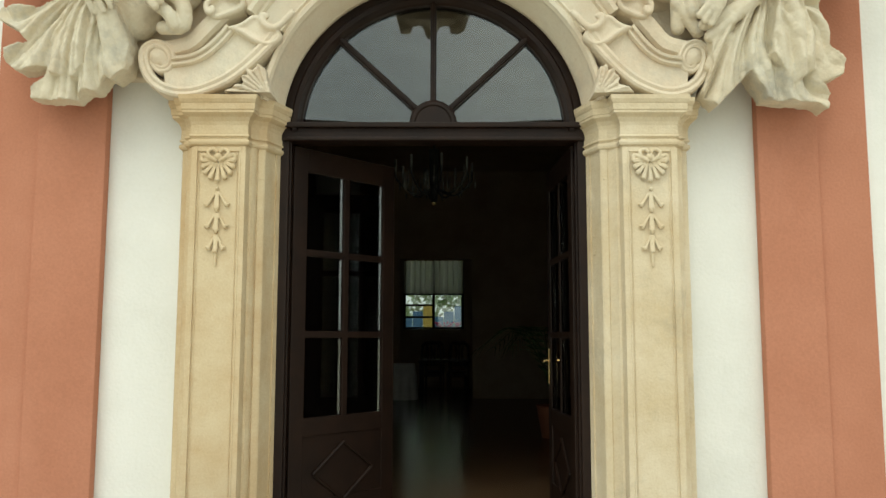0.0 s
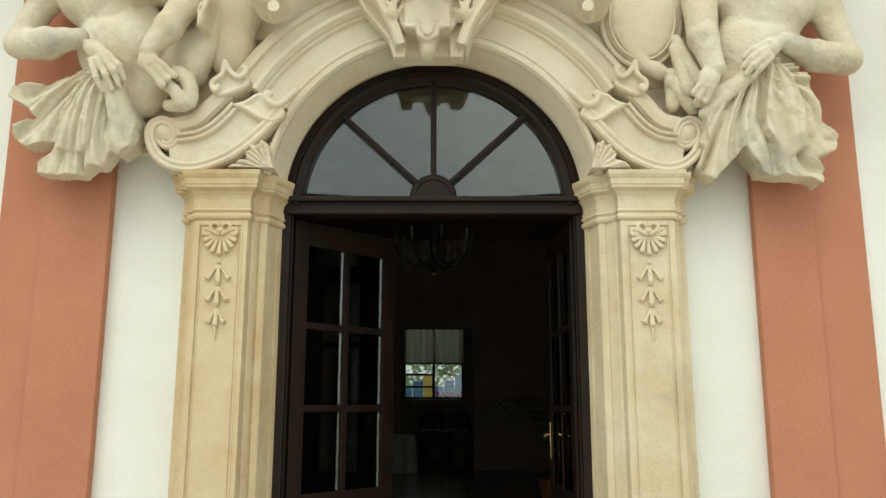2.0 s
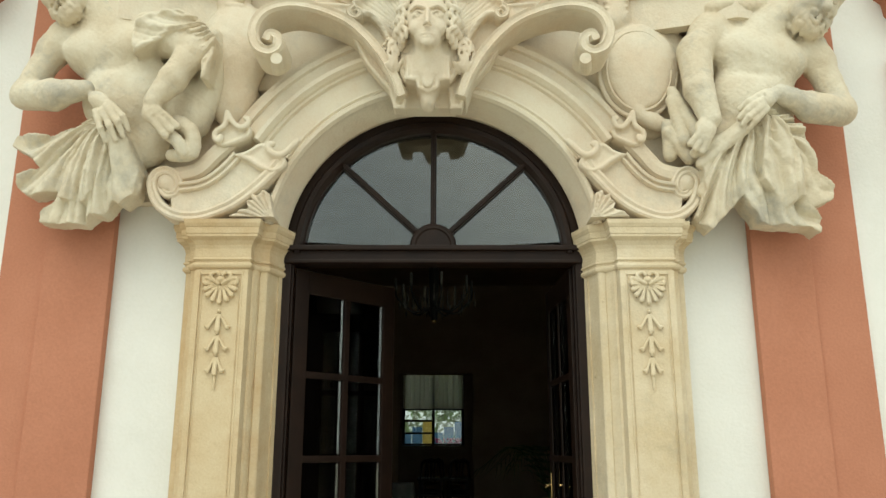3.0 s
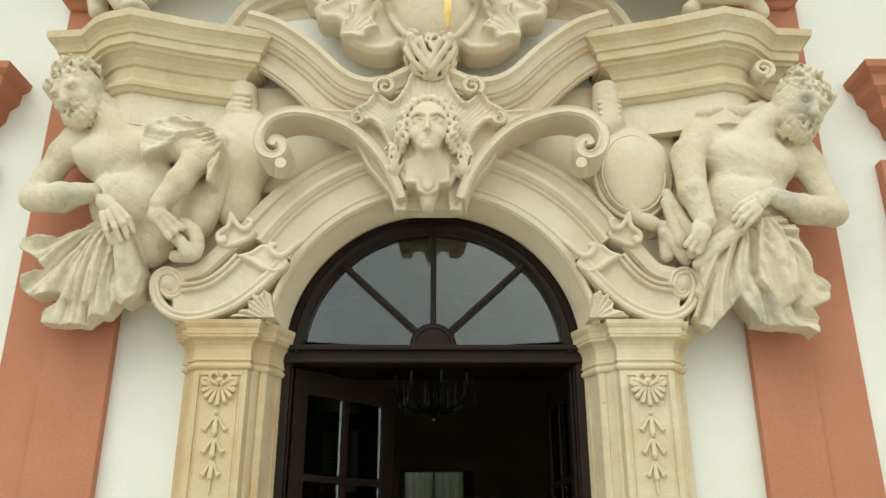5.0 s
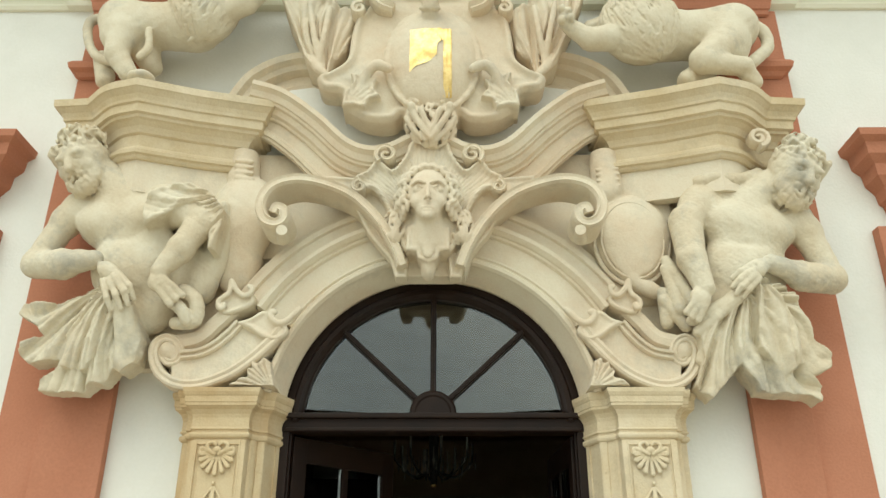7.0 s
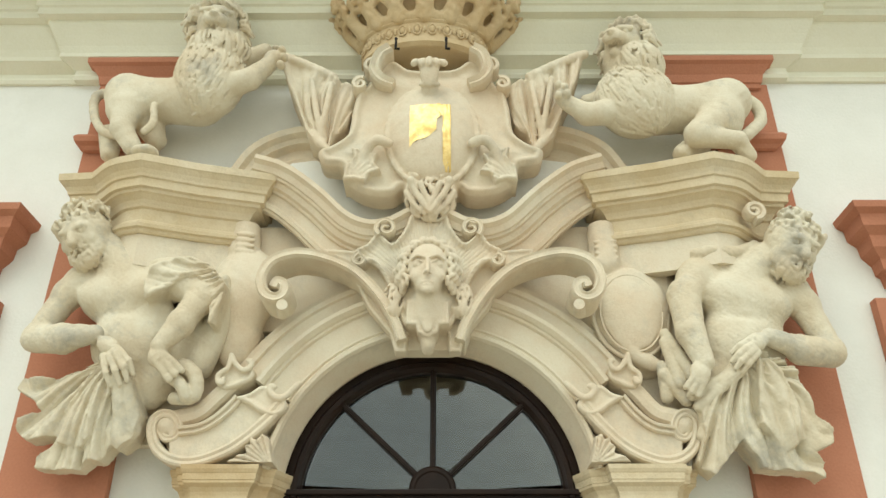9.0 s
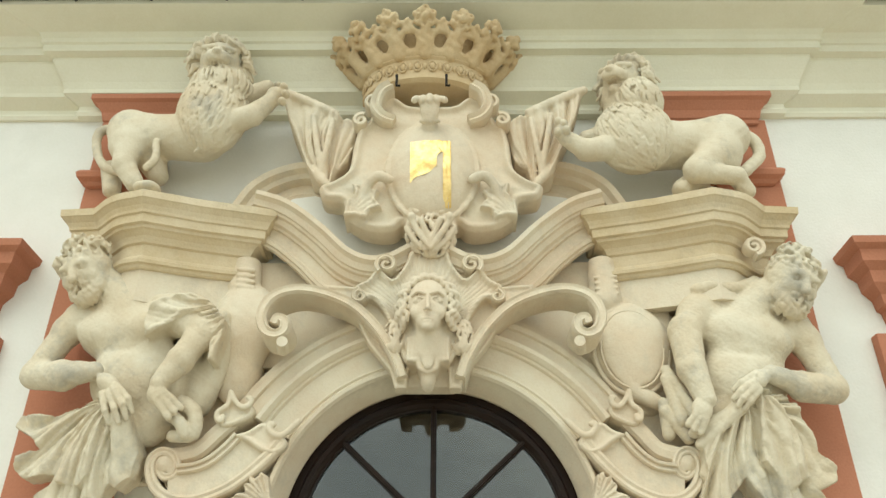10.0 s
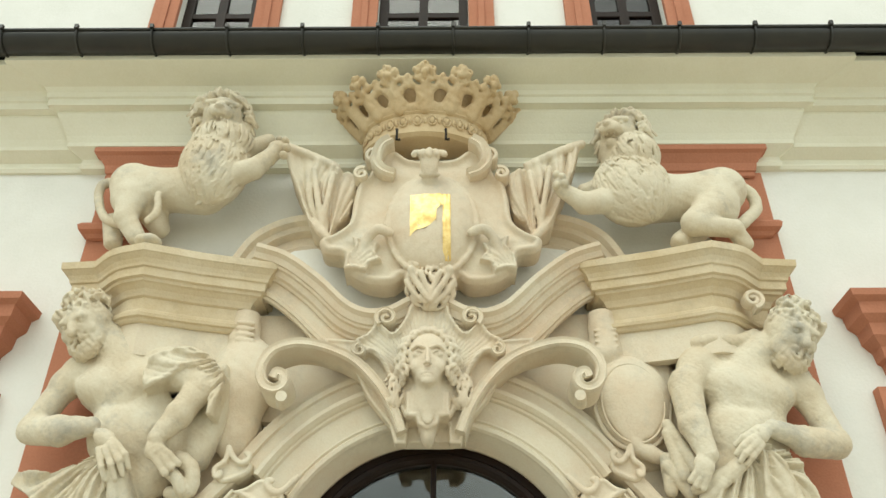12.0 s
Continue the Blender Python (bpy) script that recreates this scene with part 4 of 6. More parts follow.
# ---------- hall and far room ----------
HZ = 4.6
WL, _, WT = (-1.017, 15.000, 3.206)
WR, _, WB = (0.508, 15.000, -0.175)
DL, _, DT = (-0.895, 11.500, 2.967)
DR = (0.616, 11.500, 2.968)[0]
FAR, BACK = 11.5, 15.0
tagged(box("floor", (-4.5, 0.5, -0.3), (4.5, BACK + 0.3, FLOOR), PARQUET, bevel=0), "dark waxed parquet floor", "floor", kind="structure")
tagged(box("ceiling", (-4.5, 0.5, HZ), (4.5, BACK + 0.3, HZ + 0.2), PLASTER, bevel=0), "dim plaster ceiling of the hall", "ceiling", kind="structure")
tagged(box("wall_west", (-4.7, 0.5, -0.3), (-4.5, BACK + 0.3, HZ + 0.2), PLASTER, bevel=0), "dim plaster wall of the hall", "wall", kind="structure")
tagged(box("wall_east", (4.5, 0.5, -0.3), (4.7, BACK + 0.3, HZ + 0.2), PLASTER, bevel=0), "dim plaster wall of the hall", "wall", kind="structure")


def pierced(name, y0, y1, x0, x1, z0, z1, label):
    bm = bmesh.new()
    slab(bm, -4.5, x0, y0, y1, FLOOR, HZ)
    slab(bm, x1, 4.5, y0, y1, FLOOR, HZ)
    slab(bm, x0, x1, y0, y1, z1, HZ)
    if z0 > FLOOR:
        slab(bm, x0, x1, y0, y1, FLOOR, z0)
    return tagged(part(name, bm, PLASTER), label, "wall", kind="structure")


pierced("wall_hall", FAR, FAR + 0.3, DL, DR, FLOOR, 2.75, "dim plaster wall with an open doorway to the far room")
pierced("wall_north", BACK, BACK + 0.3, WL, WR, 1.32, WT, "dim plaster wall of the far room with a window")
win = thing("window_7", "far window with dark bars and a half-drawn linen curtain", "window", kind="structure")
bm = bmesh.new()
for x in (WL + 0.03, (WL + WR) / 2, WR - 0.03):
    slab(bm, x - 0.035, x + 0.035, BACK + 0.12, BACK + 0.18, 1.32, WT, 0.004)
for z in (1.35, 1.62, 1.92, 2.2, WT - 0.03):
    slab(bm, WL, WR if z > 2.1 or z < 1.5 else (WL + WR) / 2, BACK + 0.125, BACK + 0.175, z - 0.025, z + 0.025, 0.004)
part("casement", bm, WOOD, win)
box("pane", (WL, BACK + 0.148, 1.32), (WR, BACK + 0.152, WT), GLASS, win, bevel=0)
curtain = thing("curtain", "gathered cream linen half curtain hung across the far window", "curtain")
bm = bmesh.new()
xs = np.linspace(WL + 0.01, WR - 0.01, 80)
for z0, z1 in (((-0.242, 15.000, 2.207)[2], (-0.245, 15.000, 3.049)[2]),):
    rows = [[bm.verts.new((x, BACK + 0.05 + 0.025 * math.sin(38 * x) + 0.012 * math.sin(91 * x), z + 0.015 * math.sin(23 * x) * (z < 2))) for x in xs] for z in np.linspace(z0, z1, 6)]
    for r, s in zip(rows, rows[1:]):
        for k in range(79):
            bm.faces.new((r[k], r[k + 1], s[k + 1], s[k]))
part("cloth", bm, LACE, curtain, smooth=True)
bm = bmesh.new()
tube(bm, [(WL - 0.05, BACK + 0.05, z1), (WR + 0.05, BACK + 0.05, z1)], 0.012)
part("rod", bm, BRASS, curtain)
# what stands in the garden behind
plank = thing("garden_fence", "blue and yellow painted board fence in the garden", "fence")
for k in range(14):
    x = -2.1 + 0.3 * k
    box("board", (x, 18.0, -0.3), (x + 0.28, 18.04, 1.7 + 0.15 * ((k * 7) % 3)), (BLUE, YELLOW, BLUE, BLUE)[k % 4], plank)
bush = thing("garden_tree", "leafy green garden tree beyond the far window", "tree")
bm = bmesh.new()
tube(bm, [(1.0, 19.5, -0.3), (0.95, 19.5, 1.2), (1.1, 19.4, 2.6)], 0.12, 0.05)
for k in range(5):
    a = k * 1.3
    tube(bm, [(1.0, 19.5, 1.3 + 0.2 * k), (1.0 + 0.8 * math.cos(a), 19.5 + 0.5 * math.sin(a), 2.0 + 0.25 * k)], 0.04, 0.015)
part("trunk", bm, DARKWOOD, bush)
rnd = random.Random(4)
bm = bmesh.new()
for k in range(5200):
    p = Vector((rnd.gauss(0.3, 1.5), rnd.gauss(19.5, 0.5), rnd.uniform(0.6, 4.6)))
    d = Vector((rnd.uniform(-1, 1), rnd.uniform(-1, 1), rnd.uniform(-1, 1))).normalized() * 0.10
    e = d.cross(Vector((rnd.uniform(-1, 1), rnd.uniform(-1, 1), 0.3))).normalized() * 0.05
    bm.faces.new([bm.verts.new(q) for q in (p - d, p + e, p + d, p - e)])
tagged(part("crown", bm, GARDEN, bush), kind="stuff")

bloom = thing("window_box", "red flowering plants in a box outside the far window", "window box")
box("trough", (WL + 0.75, BACK + 0.32, 1.18), (WR, BACK + 0.5, 1.34), CLAY, bloom)
rnd = random.Random(21)
bm = bmesh.new()
for k in range(46):
    c = Vector((rnd.uniform(WL + 0.75, WR - 0.02), BACK + 0.40 + rnd.uniform(-0.06, 0.06), 1.36 + 0.14 * rnd.random()))
    bmesh.ops.create_icosphere(bm, subdivisions=1, radius=1.0, matrix=Matrix.Translation(c) @ Matrix.Diagonal((0.035, 0.03, 0.03, 1)))
part("blossom", bm, PETAL, bloom, "bright red blossoms", smooth=True)

table = thing("dining_table", "dark dining table standing before the far window", "table")
box("tabletop", (-0.55, 12.6, 0.58), (0.6, 13.6, 0.63), DARKWOOD, table)
for x in (-0.48, 0.53):
    for y in (12.7, 13.5):
        box("leg", (x - 0.04, y - 0.04, FLOOR), (x + 0.04, y + 0.04, 0.58), DARKWOOD, table)


def chair(x, y, turn):
    ch = thing("dining_chair", "dark carved dining chair with a pierced back", "chair", "chairs round the table")
    bm = slab(bmesh.new(), -0.23, 0.23, -0.22, 0.22, 0.40, 0.46, 0.02)
    part("seat", bm, DARKWOOD, ch)
    for a in (-0.2, 0.2):
        for b in (-0.19, 0.19):
            bm = tube(bmesh.new(), [(a, b, 0), (a * 1.04, b, 0.2), (a, b, 0.41)], 0.018, 0.026)
            part("leg", bm, DARKWOOD, ch)
    bm = bmesh.new()
    for a in (-0.2, 0.2):
        tube(bm, spline([(a, -0.2, 0.42), (a * 1.05, -0.24, 0.8), (a * 0.9, -0.27, 1.08)], 4), 0.022)
    tube(bm, spline([(-0.2, -0.27, 1.05), (-0.1, -0.275, 1.13), (0, -0.28, 1.10), (0.1, -0.275, 1.13), (0.2, -0.27, 1.05)], 4), 0.03)
    tube(bm, [(-0.2, -0.24, 0.66), (0.2, -0.24, 0.66)], 0.018)
    for a in (-0.09, 0, 0.09):
        tube(bm, [(a, -0.24, 0.66), (a * 0.6, -0.26, 0.88), (a, -0.275, 1.1)], 0.014)
    part("backrest", bm, DARKWOOD, ch)
    ch.matrix_basis = pose(x, y, FLOOR, 0, 0, turn)
    return ch


first = chair(-0.25, 12.45, 0)
copy_thing(first, pose(0.32, 12.4, FLOOR, 0, 0, 6))
copy_thing(first, pose(-0.2, 13.85, FLOOR, 0, 0, 180))
copy_thing(first, pose(0.35, 13.9, FLOOR, 0, 0, 172))
side = thing("side_table", "small side table under a floor-length white cloth", "table")
bm = bmesh.new()
n = 48
rows = [[bm.verts.new((-0.80 + (r + 0.02 * math.sin(9 * a) * (z < 0.5)) * math.cos(a), 11.2 + (r + 0.02 * math.sin(9 * a) * (z < 0.5)) * math.sin(a) * 0.8, z)) for a in np.linspace(0, 2 * math.pi, n, endpoint=False)] for z, r in ((FLOOR, 0.30), (0.3, 0.27), (0.55, 0.25), (0.60, 0.24), (0.605, 0.01))]
for r, s in zip(rows, rows[1:]):
    for k in range(n):
        bm.faces.new((r[k], r[(k + 1) % n], s[(k + 1) % n], s[k]))
part("cloth", bm, CLOTH, side, smooth=True)

lamp = thing("chandelier", "unlit crystal chandelier hanging in the hall", "chandelier")
LX, LY, LZ = (-0.037, 2.600, 2.47)
bm = bmesh.new()
tube(bm, [(LX, LY, LZ + 0.1), (LX, LY, HZ)], 0.012)
tube(bm, [(LX, LY, LZ - 0.02), (LX, LY, LZ + 0.1), (LX, LY, LZ + 0.5)], 0.03, 0.05)
part("stem", bm, IRON, lamp)
for k in range(8):
    a = k * math.pi / 4 + 0.2
    c, s = math.cos(a), math.sin(a)
    bm = tube(bmesh.new(), spline([(LX, LY, LZ + 0.12), (LX + 0.2 * c, LY + 0.2 * s, LZ + 0.05), (LX + 0.36 * c, LY + 0.36 * s, LZ + 0.18), (LX + 0.38 * c, LY + 0.38 * s, LZ + 0.26)], 5), 0.010)
    arm = part("arm", bm, IRON, lamp)
    bm = tube(bmesh.new(), [(LX + 0.38 * c, LY + 0.38 * s, LZ + 0.26), (LX + 0.38 * c, LY + 0.38 * s, LZ + 0.38)], 0.013)
    part("candle", bm, CRYSTAL, arm)
    for j in range(5):
        r = 0.16 + 0.06 * j
        bm = bmesh.new()
        z = LZ + 0.10 + 0.05 * math.sin(j * 2.0 + k)
        bmesh.ops.create_cone(bm, segments=6, radius1=0.0, radius2=0.014, depth=0.06, matrix=Matrix.Translation((LX + r * math.cos(a + 0.15 * j), LY + r * math.sin(a + 0.15 * j), z)))
        tube(bm, [(LX + r * math.cos(a + 0.15 * j), LY + r * math.sin(a + 0.15 * j), z + 0.03), (LX + r * math.cos(a + 0.15 * j), LY + r * math.sin(a + 0.15 * j), z + 0.14)], 0.004, seg=5)
        part("crystal_drop", bm, CRYSTAL, arm)
bm = bmesh.new()
bmesh.ops.create_icosphere(bm, subdivisions=2, radius=0.025, matrix=Matrix.Translation((LX, LY, LZ - 0.03)))
part("finial", bm, BRASS, lamp, "small brass ball finial", smooth=True)

palm = thing("potted_palm", "dark green palm with arching fronds in a pot indoors", "plant")
PX, PY = 1.45, 5.2
bm = bmesh.new()
rows = [[bm.verts.new((PX + r * math.cos(a), PY + r * math.sin(a), z)) for a in np.linspace(0, 2 * math.pi, 24, endpoint=False)] for z, r in ((FLOOR, 0.16), (0.25, 0.22), (0.28, 0.23), (0.28, 0.20), (0.22, 0.0))]
for r, s in zip(rows, rows[1:]):
    for k in range(24):
        bm.faces.new((r[k], r[(k + 1) % 24], s[(k + 1) % 24], s[k]))
part("pot", bm, CLAY, palm)
for k in range(14):
    a = k * 2.4
    c, s = math.cos(a), math.sin(a)
    rr = 0.5 + 0.25 * ((k * 5) % 3) / 2
    pts = spline([(PX, PY, 0.25), (PX + 0.15 * c, PY + 0.15 * s, 0.8), (PX + 0.7 * rr * c, PY + 0.7 * rr * s, 1.25), (PX + 1.3 * rr * c, PY + 1.3 * rr * s, 1.0)], 6)
    bm = tube(bmesh.new(), pts, 0.008, 0.003, 5)
    for i in range(5, len(pts)):
        t = (pts[i] - pts[i - 1]).normalized()
        w = t.cross(Vector((0, 0, 1))).normalized()
        for e in (-1, 1):
            tip = pts[i] + w * e * 0.16 + t * 0.16 - Vector((0, 0, 0.07))
            bm.faces.new([bm.verts.new(q) for q in (pts[i], pts[i] + t * 0.03 + w * e * 0.06, tip, pts[i] - t * 0.0 + w * e * 0.05)])
    part("frond", bm, LEAF, palm)

pot = thing("flower_pot", "terracotta pot of magenta flowers beside the doorway", "potted flower")
FX, FY, FZ0 = (-1.214, -0.620, 0.217)
bm = bmesh.new()
rows = [[bm.verts.new((FX + r * math.cos(a), FY + r * math.sin(a), z)) for a in np.linspace(0, 2 * math.pi, 24, endpoint=False)] for z, r in ((FLOOR, 0.10), (0.06, 0.135), (0.065, 0.15), (0.10, 0.15), (0.10, 0.13), (0.08, 0.0))]
for r, s in zip(rows, rows[1:]):
    for k in range(24):
        bm.faces.new((r[k], r[(k + 1) % 24], s[(k + 1) % 24], s[k]))
part("pot", bm, CLAY, pot)
rnd = random.Random(9)
bm = bmesh.new()
for k in range(90):
    p = Vector((FX + rnd.gauss(0, 0.07), FY + rnd.gauss(0, 0.07), rnd.uniform(0.09, FZ0 - 0.02)))
    d = Vector((rnd.uniform(-1, 1), rnd.uniform(-1, 1), rnd.uniform(-0.3, 1))).normalized() * 0.04
    e = d.cross(Vector((rnd.uniform(-1, 1), 1, 0.3))).normalized() * 0.018
    bm.faces.new([bm.verts.new(q) for q in (p - d, p + e, p + d, p - e)])
part("foliage", bm, LEAF, pot)
for k in range(7):
    c = Vector((FX + 0.10 * math.cos(k * 2.4) * (k / 7) ** 0.5, FY - 0.02 + 0.06 * math.sin(k * 2.4), FZ0 + 0.02 - 0.012 * k))
    bm = bmesh.new()
    for j in range(5):
        a = j * 1.2566
        bmesh.ops.create_icosphere(bm, subdivisions=1, radius=1.0, matrix=Matrix.Translation(c + Vector((0.018 * math.cos(a), -0.004, 0.018 * math.sin(a)))) @ Matrix.Diagonal((0.017, 0.007, 0.017, 1)))
    part("flower", bm, PETAL, pot, smooth=True)

# ---------- carved figures and ornament ----------
def bearded_head(c, face, up, s, k=0.02):
    """Skull, brow, nose, beard and hair about a centre; face and up are directions, s the skull's half width."""
    o, f, u = Vector(c[0]), Vector(face).normalized(), Vector(up).normalized()
    r = f.cross(u).normalized()
    u = r.cross(f).normalized()
    g = c[1]

    def p(a, b, d):
        return o + (r * a + f * b + u * d) * s

    g.lump(o, (s * 1.0, s * 1.05, s * 1.25), k)
    g.limb(p(-0.3, 0.35, -0.6), p(0.3, 0.35, -0.6), s * 0.6, s * 0.6, k)
    g.limb(p(-0.5, 0.85, 0.32), p(0.5, 0.85, 0.32), s * 0.16, s * 0.16, 0.02)
    g.limb(p(0, 0.95, 0.28), p(0, 1.28, -0.22), s * 0.13, s * 0.19, 0.012)
    for e in (-1, 1):
        g.lump(p(e * 0.42, 0.98, 0.12), (s * 0.2, s * 0.15, s * 0.12), 0.01, cut=True)
        g.lump(p(e * 0.42, 0.84, 0.12), (s * 0.17, s * 0.14, s * 0.12), 0.006)
        g.lump(p(e * 0.5, 0.75, -0.28), (s * 0.3, s * 0.25, s * 0.28), 0.02)
    return p


for side in (-1, 1):
    if side < 0:
        g = Carving((-2.95, -0.80, 2.52), (-1.28, -0.04, 4.66), 0.0074)
        # trunk
        g.lump((-2.153, -0.280, 3.798), (0.30, 0.17, 0.24), 0.05, turn=-8)
        g.lump((-2.064, -0.280, 3.469), (0.22, 0.15, 0.28), 0.06)
        g.lump((-2.277, -0.370, 3.752), (0.15, 0.085, 0.10), 0.07, turn=-10)
        g.lump((-1.987, -0.380, 3.789), (0.16, 0.085, 0.105), 0.07, turn=8)
        g.lump((-2.071, -0.330, 3.438), (0.18, 0.085, 0.20), 0.10)
        g.limb((-2.20, -0.435, 3.60), (-1.92, -0.435, 3.62), 0.010, 0.010, 0.04, cut=True)
        g.lump((-1.93, -0.27, 3.50), (0.20, 0.13, 0.30), 0.06)
        g.lump((-1.837, -0.280, 3.920), (0.18, 0.14, 0.15), 0.05)
        # neck
        g.limb((-2.331, -0.320, 4.146), (-2.166, -0.280, 3.957), 0.125, 0.15, 0.05)
        g.limb((-2.234, -0.280, 4.065), (-2.493, -0.270, 3.927), 0.075, 0.09, 0.05)
        g.limb((-2.214, -0.280, 4.065), (-1.864, -0.280, 3.974), 0.075, 0.10, 0.05)
        # arm across the body
        g.limb((-2.464, -0.280, 3.899), (-2.530, -0.290, 3.806), 0.115, 0.11, 0.04)
        g.limb((-2.532, -0.290, 3.819), (-2.665, -0.330, 3.476), 0.095, 0.08, 0.03)
        g.limb((-2.656, -0.340, 3.455), (-2.432, -0.420, 3.419), 0.095, 0.098, 0.03)
        g.limb((-2.434, -0.420, 3.427), (-2.195, -0.500, 3.423), 0.096, 0.06, 0.03)
        g.lump((-2.081, -0.520, 3.334), (0.085, 0.045, 0.055), 0.02, turn=-35)
        for a, b, c in (((-2.016, -0.540, 3.313), (-1.915, -0.550, 3.219), (-1.890, -0.510, 3.143)), ((-2.025, -0.550, 3.282), (-1.940, -0.560, 3.177), (-1.915, -0.520, 3.101)), ((-2.050, -0.550, 3.258), (-1.986, -0.560, 3.150), (-1.958, -0.520, 3.078)), ((-2.089, -0.540, 3.255), (-2.046, -0.550, 3.142), (-2.022, -0.510, 3.074))):
            g.limb(a, b, 0.024, 0.021, 0.006)
            g.limb(b, c, 0.021, 0.017, 0.006)
        # arm tucked under the cloak
        g.limb((-1.821, -0.320, 3.899), (-1.539, -0.400, 3.748), 0.13, 0.105, 0.04)
        g.limb((-1.542, -0.410, 3.730), (-1.652, -0.480, 3.512), 0.105, 0.085, 0.02)
        g.limb((-1.652, -0.480, 3.512), (-1.755, -0.500, 3.342), 0.085, 0.06, 0.02)
        g.lump((-1.760, -0.500, 3.271), (0.06, 0.05, 0.075), 0.02)
        for a, b in (((-1.728, -0.510, 3.248), (-1.636, -0.480, 3.155)), ((-1.714, -0.510, 3.275), (-1.603, -0.460, 3.190)), ((-1.750, -0.510, 3.220), (-1.667, -0.480, 3.116))):
            g.limb(a, b, 0.028, 0.022, 0.01)
        # cloak over the shoulder and hanging behind
        g.chain([(-1.475, -0.320, 3.876), (-1.476, -0.280, 3.680), (-1.507, -0.260, 3.456), (-1.559, -0.240, 3.299)], 0.07, 0.09, 0.03)
        g.lump((-1.631, -0.200, 3.483), (0.17, 0.12, 0.30), 0.05)
        g.chain([(-1.649, -0.360, 3.250), (-1.542, -0.380, 3.183), (-1.533, -0.360, 3.053), (-1.666, -0.340, 3.041)], 0.05, 0.04, 0.015)
        g.chain([(-1.721, -0.400, 3.195), (-1.612, -0.420, 3.108), (-1.574, -0.400, 3.039)], 0.04, 0.035, 0.012)
        g.lump((-1.892, -0.220, 3.185), (0.18, 0.12, 0.18), 0.05)
        # bunched cloth falling from the hand
        top = (-2.025, -0.500, 3.272)
        g.plate([(-2.022, -0.400, 3.314), (-2.256, -0.400, 3.211), (-2.430, -0.400, 3.156), (-2.678, -0.400, 3.188), (-2.681, -0.400, 3.094), (-2.551, -0.400, 3.024), (-2.492, -0.400, 2.947), (-2.629, -0.400, 2.909), (-2.641, -0.400, 2.827), (-2.550, -0.400, 2.767), (-2.334, -0.400, 2.789), (-2.456, -0.400, 2.650), (-2.459, -0.400, 2.592), (-2.191, -0.400, 2.584), (-2.131, -0.400, 2.642), (-2.066, -0.400, 2.635), (-1.996, -0.400, 2.730), (-1.949, -0.400, 2.701), (-1.868, -0.400, 2.774), (-1.847, -0.400, 2.924), (-1.932, -0.400, 3.155)], -0.20, -0.42, 0.02, 0.0, 0.0, 0.012, (top, 17, 0.085, 0.12))
        g.lump((-2.370, -0.140, 3.014), (0.20, 0.14, 0.24), 0.03)
        g.plate([(-2.086, -0.400, 3.294), (-2.204, -0.400, 3.117), (-2.315, -0.400, 2.924), (-2.317, -0.400, 2.737), (-2.169, -0.400, 2.701), (-2.087, -0.400, 2.849), (-2.003, -0.400, 3.116)], -0.2, -0.45, 0.02, 0.0, 0.03, 0.012, (top, 20, 0.07, 0.10))
        for a, b in (((-1.993, -0.500, 3.135), (-1.942, -0.360, 2.787)), ((-1.940, -0.460, 3.093), (-1.891, -0.340, 2.831))):
            g.limb(a, b, 0.035, 0.05, 0.012)
        g.folds((-1.554, -0.300, 3.564), (0.25, 0.3, 0.38), (-1.733, -0.300, 4.088), 13, 0.012, 0.8)
        cloak = [(-1.912, -0.45, 3.675), (-1.945, -0.45, 3.83), (-1.904, -0.45, 3.925), (-1.814, -0.45, 3.975), (-1.642, -0.45, 4.00), (-1.493, -0.45, 3.915), (-1.405, -0.45, 3.808), (-1.400, -0.45, 3.690), (-1.430, -0.45, 3.50), (-1.470, -0.45, 3.50), (-1.480, -0.45, 3.68), (-1.517, -0.45, 3.787), (-1.602, -0.45, 3.842), (-1.678, -0.45, 3.838), (-1.782, -0.45, 3.766), (-1.866, -0.45, 3.694)]
        g.plate(cloak, -0.25, -0.44, 0.016, 0.016, 0.02, 0.010, ((-1.30, -0.500, 3.90), 26, 0.045, -0.03))
        g.curls((-2.30, -0.38, 2.85), (0.45, 0.30, 0.36), 0.17, 0.005)
        # head, bowed to the side
        p = bearded_head(((-2.452, -0.405, 4.222), g), (-0.14, -0.78, -0.58), (-0.42, -0.48, 0.9), 0.166)
        g.chain([p(-0.55, 0.5, -0.6), p(-0.3, 0.85, -1.0), p(0.1, 0.9, -1.15), p(0.45, 0.6, -0.8)], 0.055, 0.05, 0.02)
        g.limb(p(-0.25, 0.98, -0.5), p(0.25, 0.98, -0.5), 0.024, 0.024, 0.01)
        g.limb(p(-0.2, 1.08, -0.64), p(0.2, 1.08, -0.64), 0.008, 0.008, 0.005, cut=True)
        for k in range(26):
            a, b = k * 2.4, 0.25 + 0.75 * ((k * 7) % 11) / 11
            q = p(1.05 * math.cos(a) * b, -0.25 + 0.75 * math.sin(a) * b, 1.35 - 0.75 * b * b)
            g.lump(q, (0.042, 0.042, 0.042), 0.012)
        for k in range(9):
            g.lump(p(0.95, 0.25 - 0.1 * k * 0.6, 0.7 - 0.17 * k), (0.045, 0.045, 0.045), 0.012)
        g.curls(p(0.15, -0.2, 0.95), (0.28, 0.28, 0.17), 0.058, 0.022)
        g.locks(p(0.1, 0.55, -0.95), (0.10, 0.10, 0.10), 40, 0.06, 0.014, 3)
        g.curls(p(0.0, 0.7, -0.95), (0.16, 0.16, 0.12), 0.045, 0.008)
        g.rough(0.16, 0.003)
        g.rough(0.055, 0.0022)
        fig = g.skin("statue", STATUE)
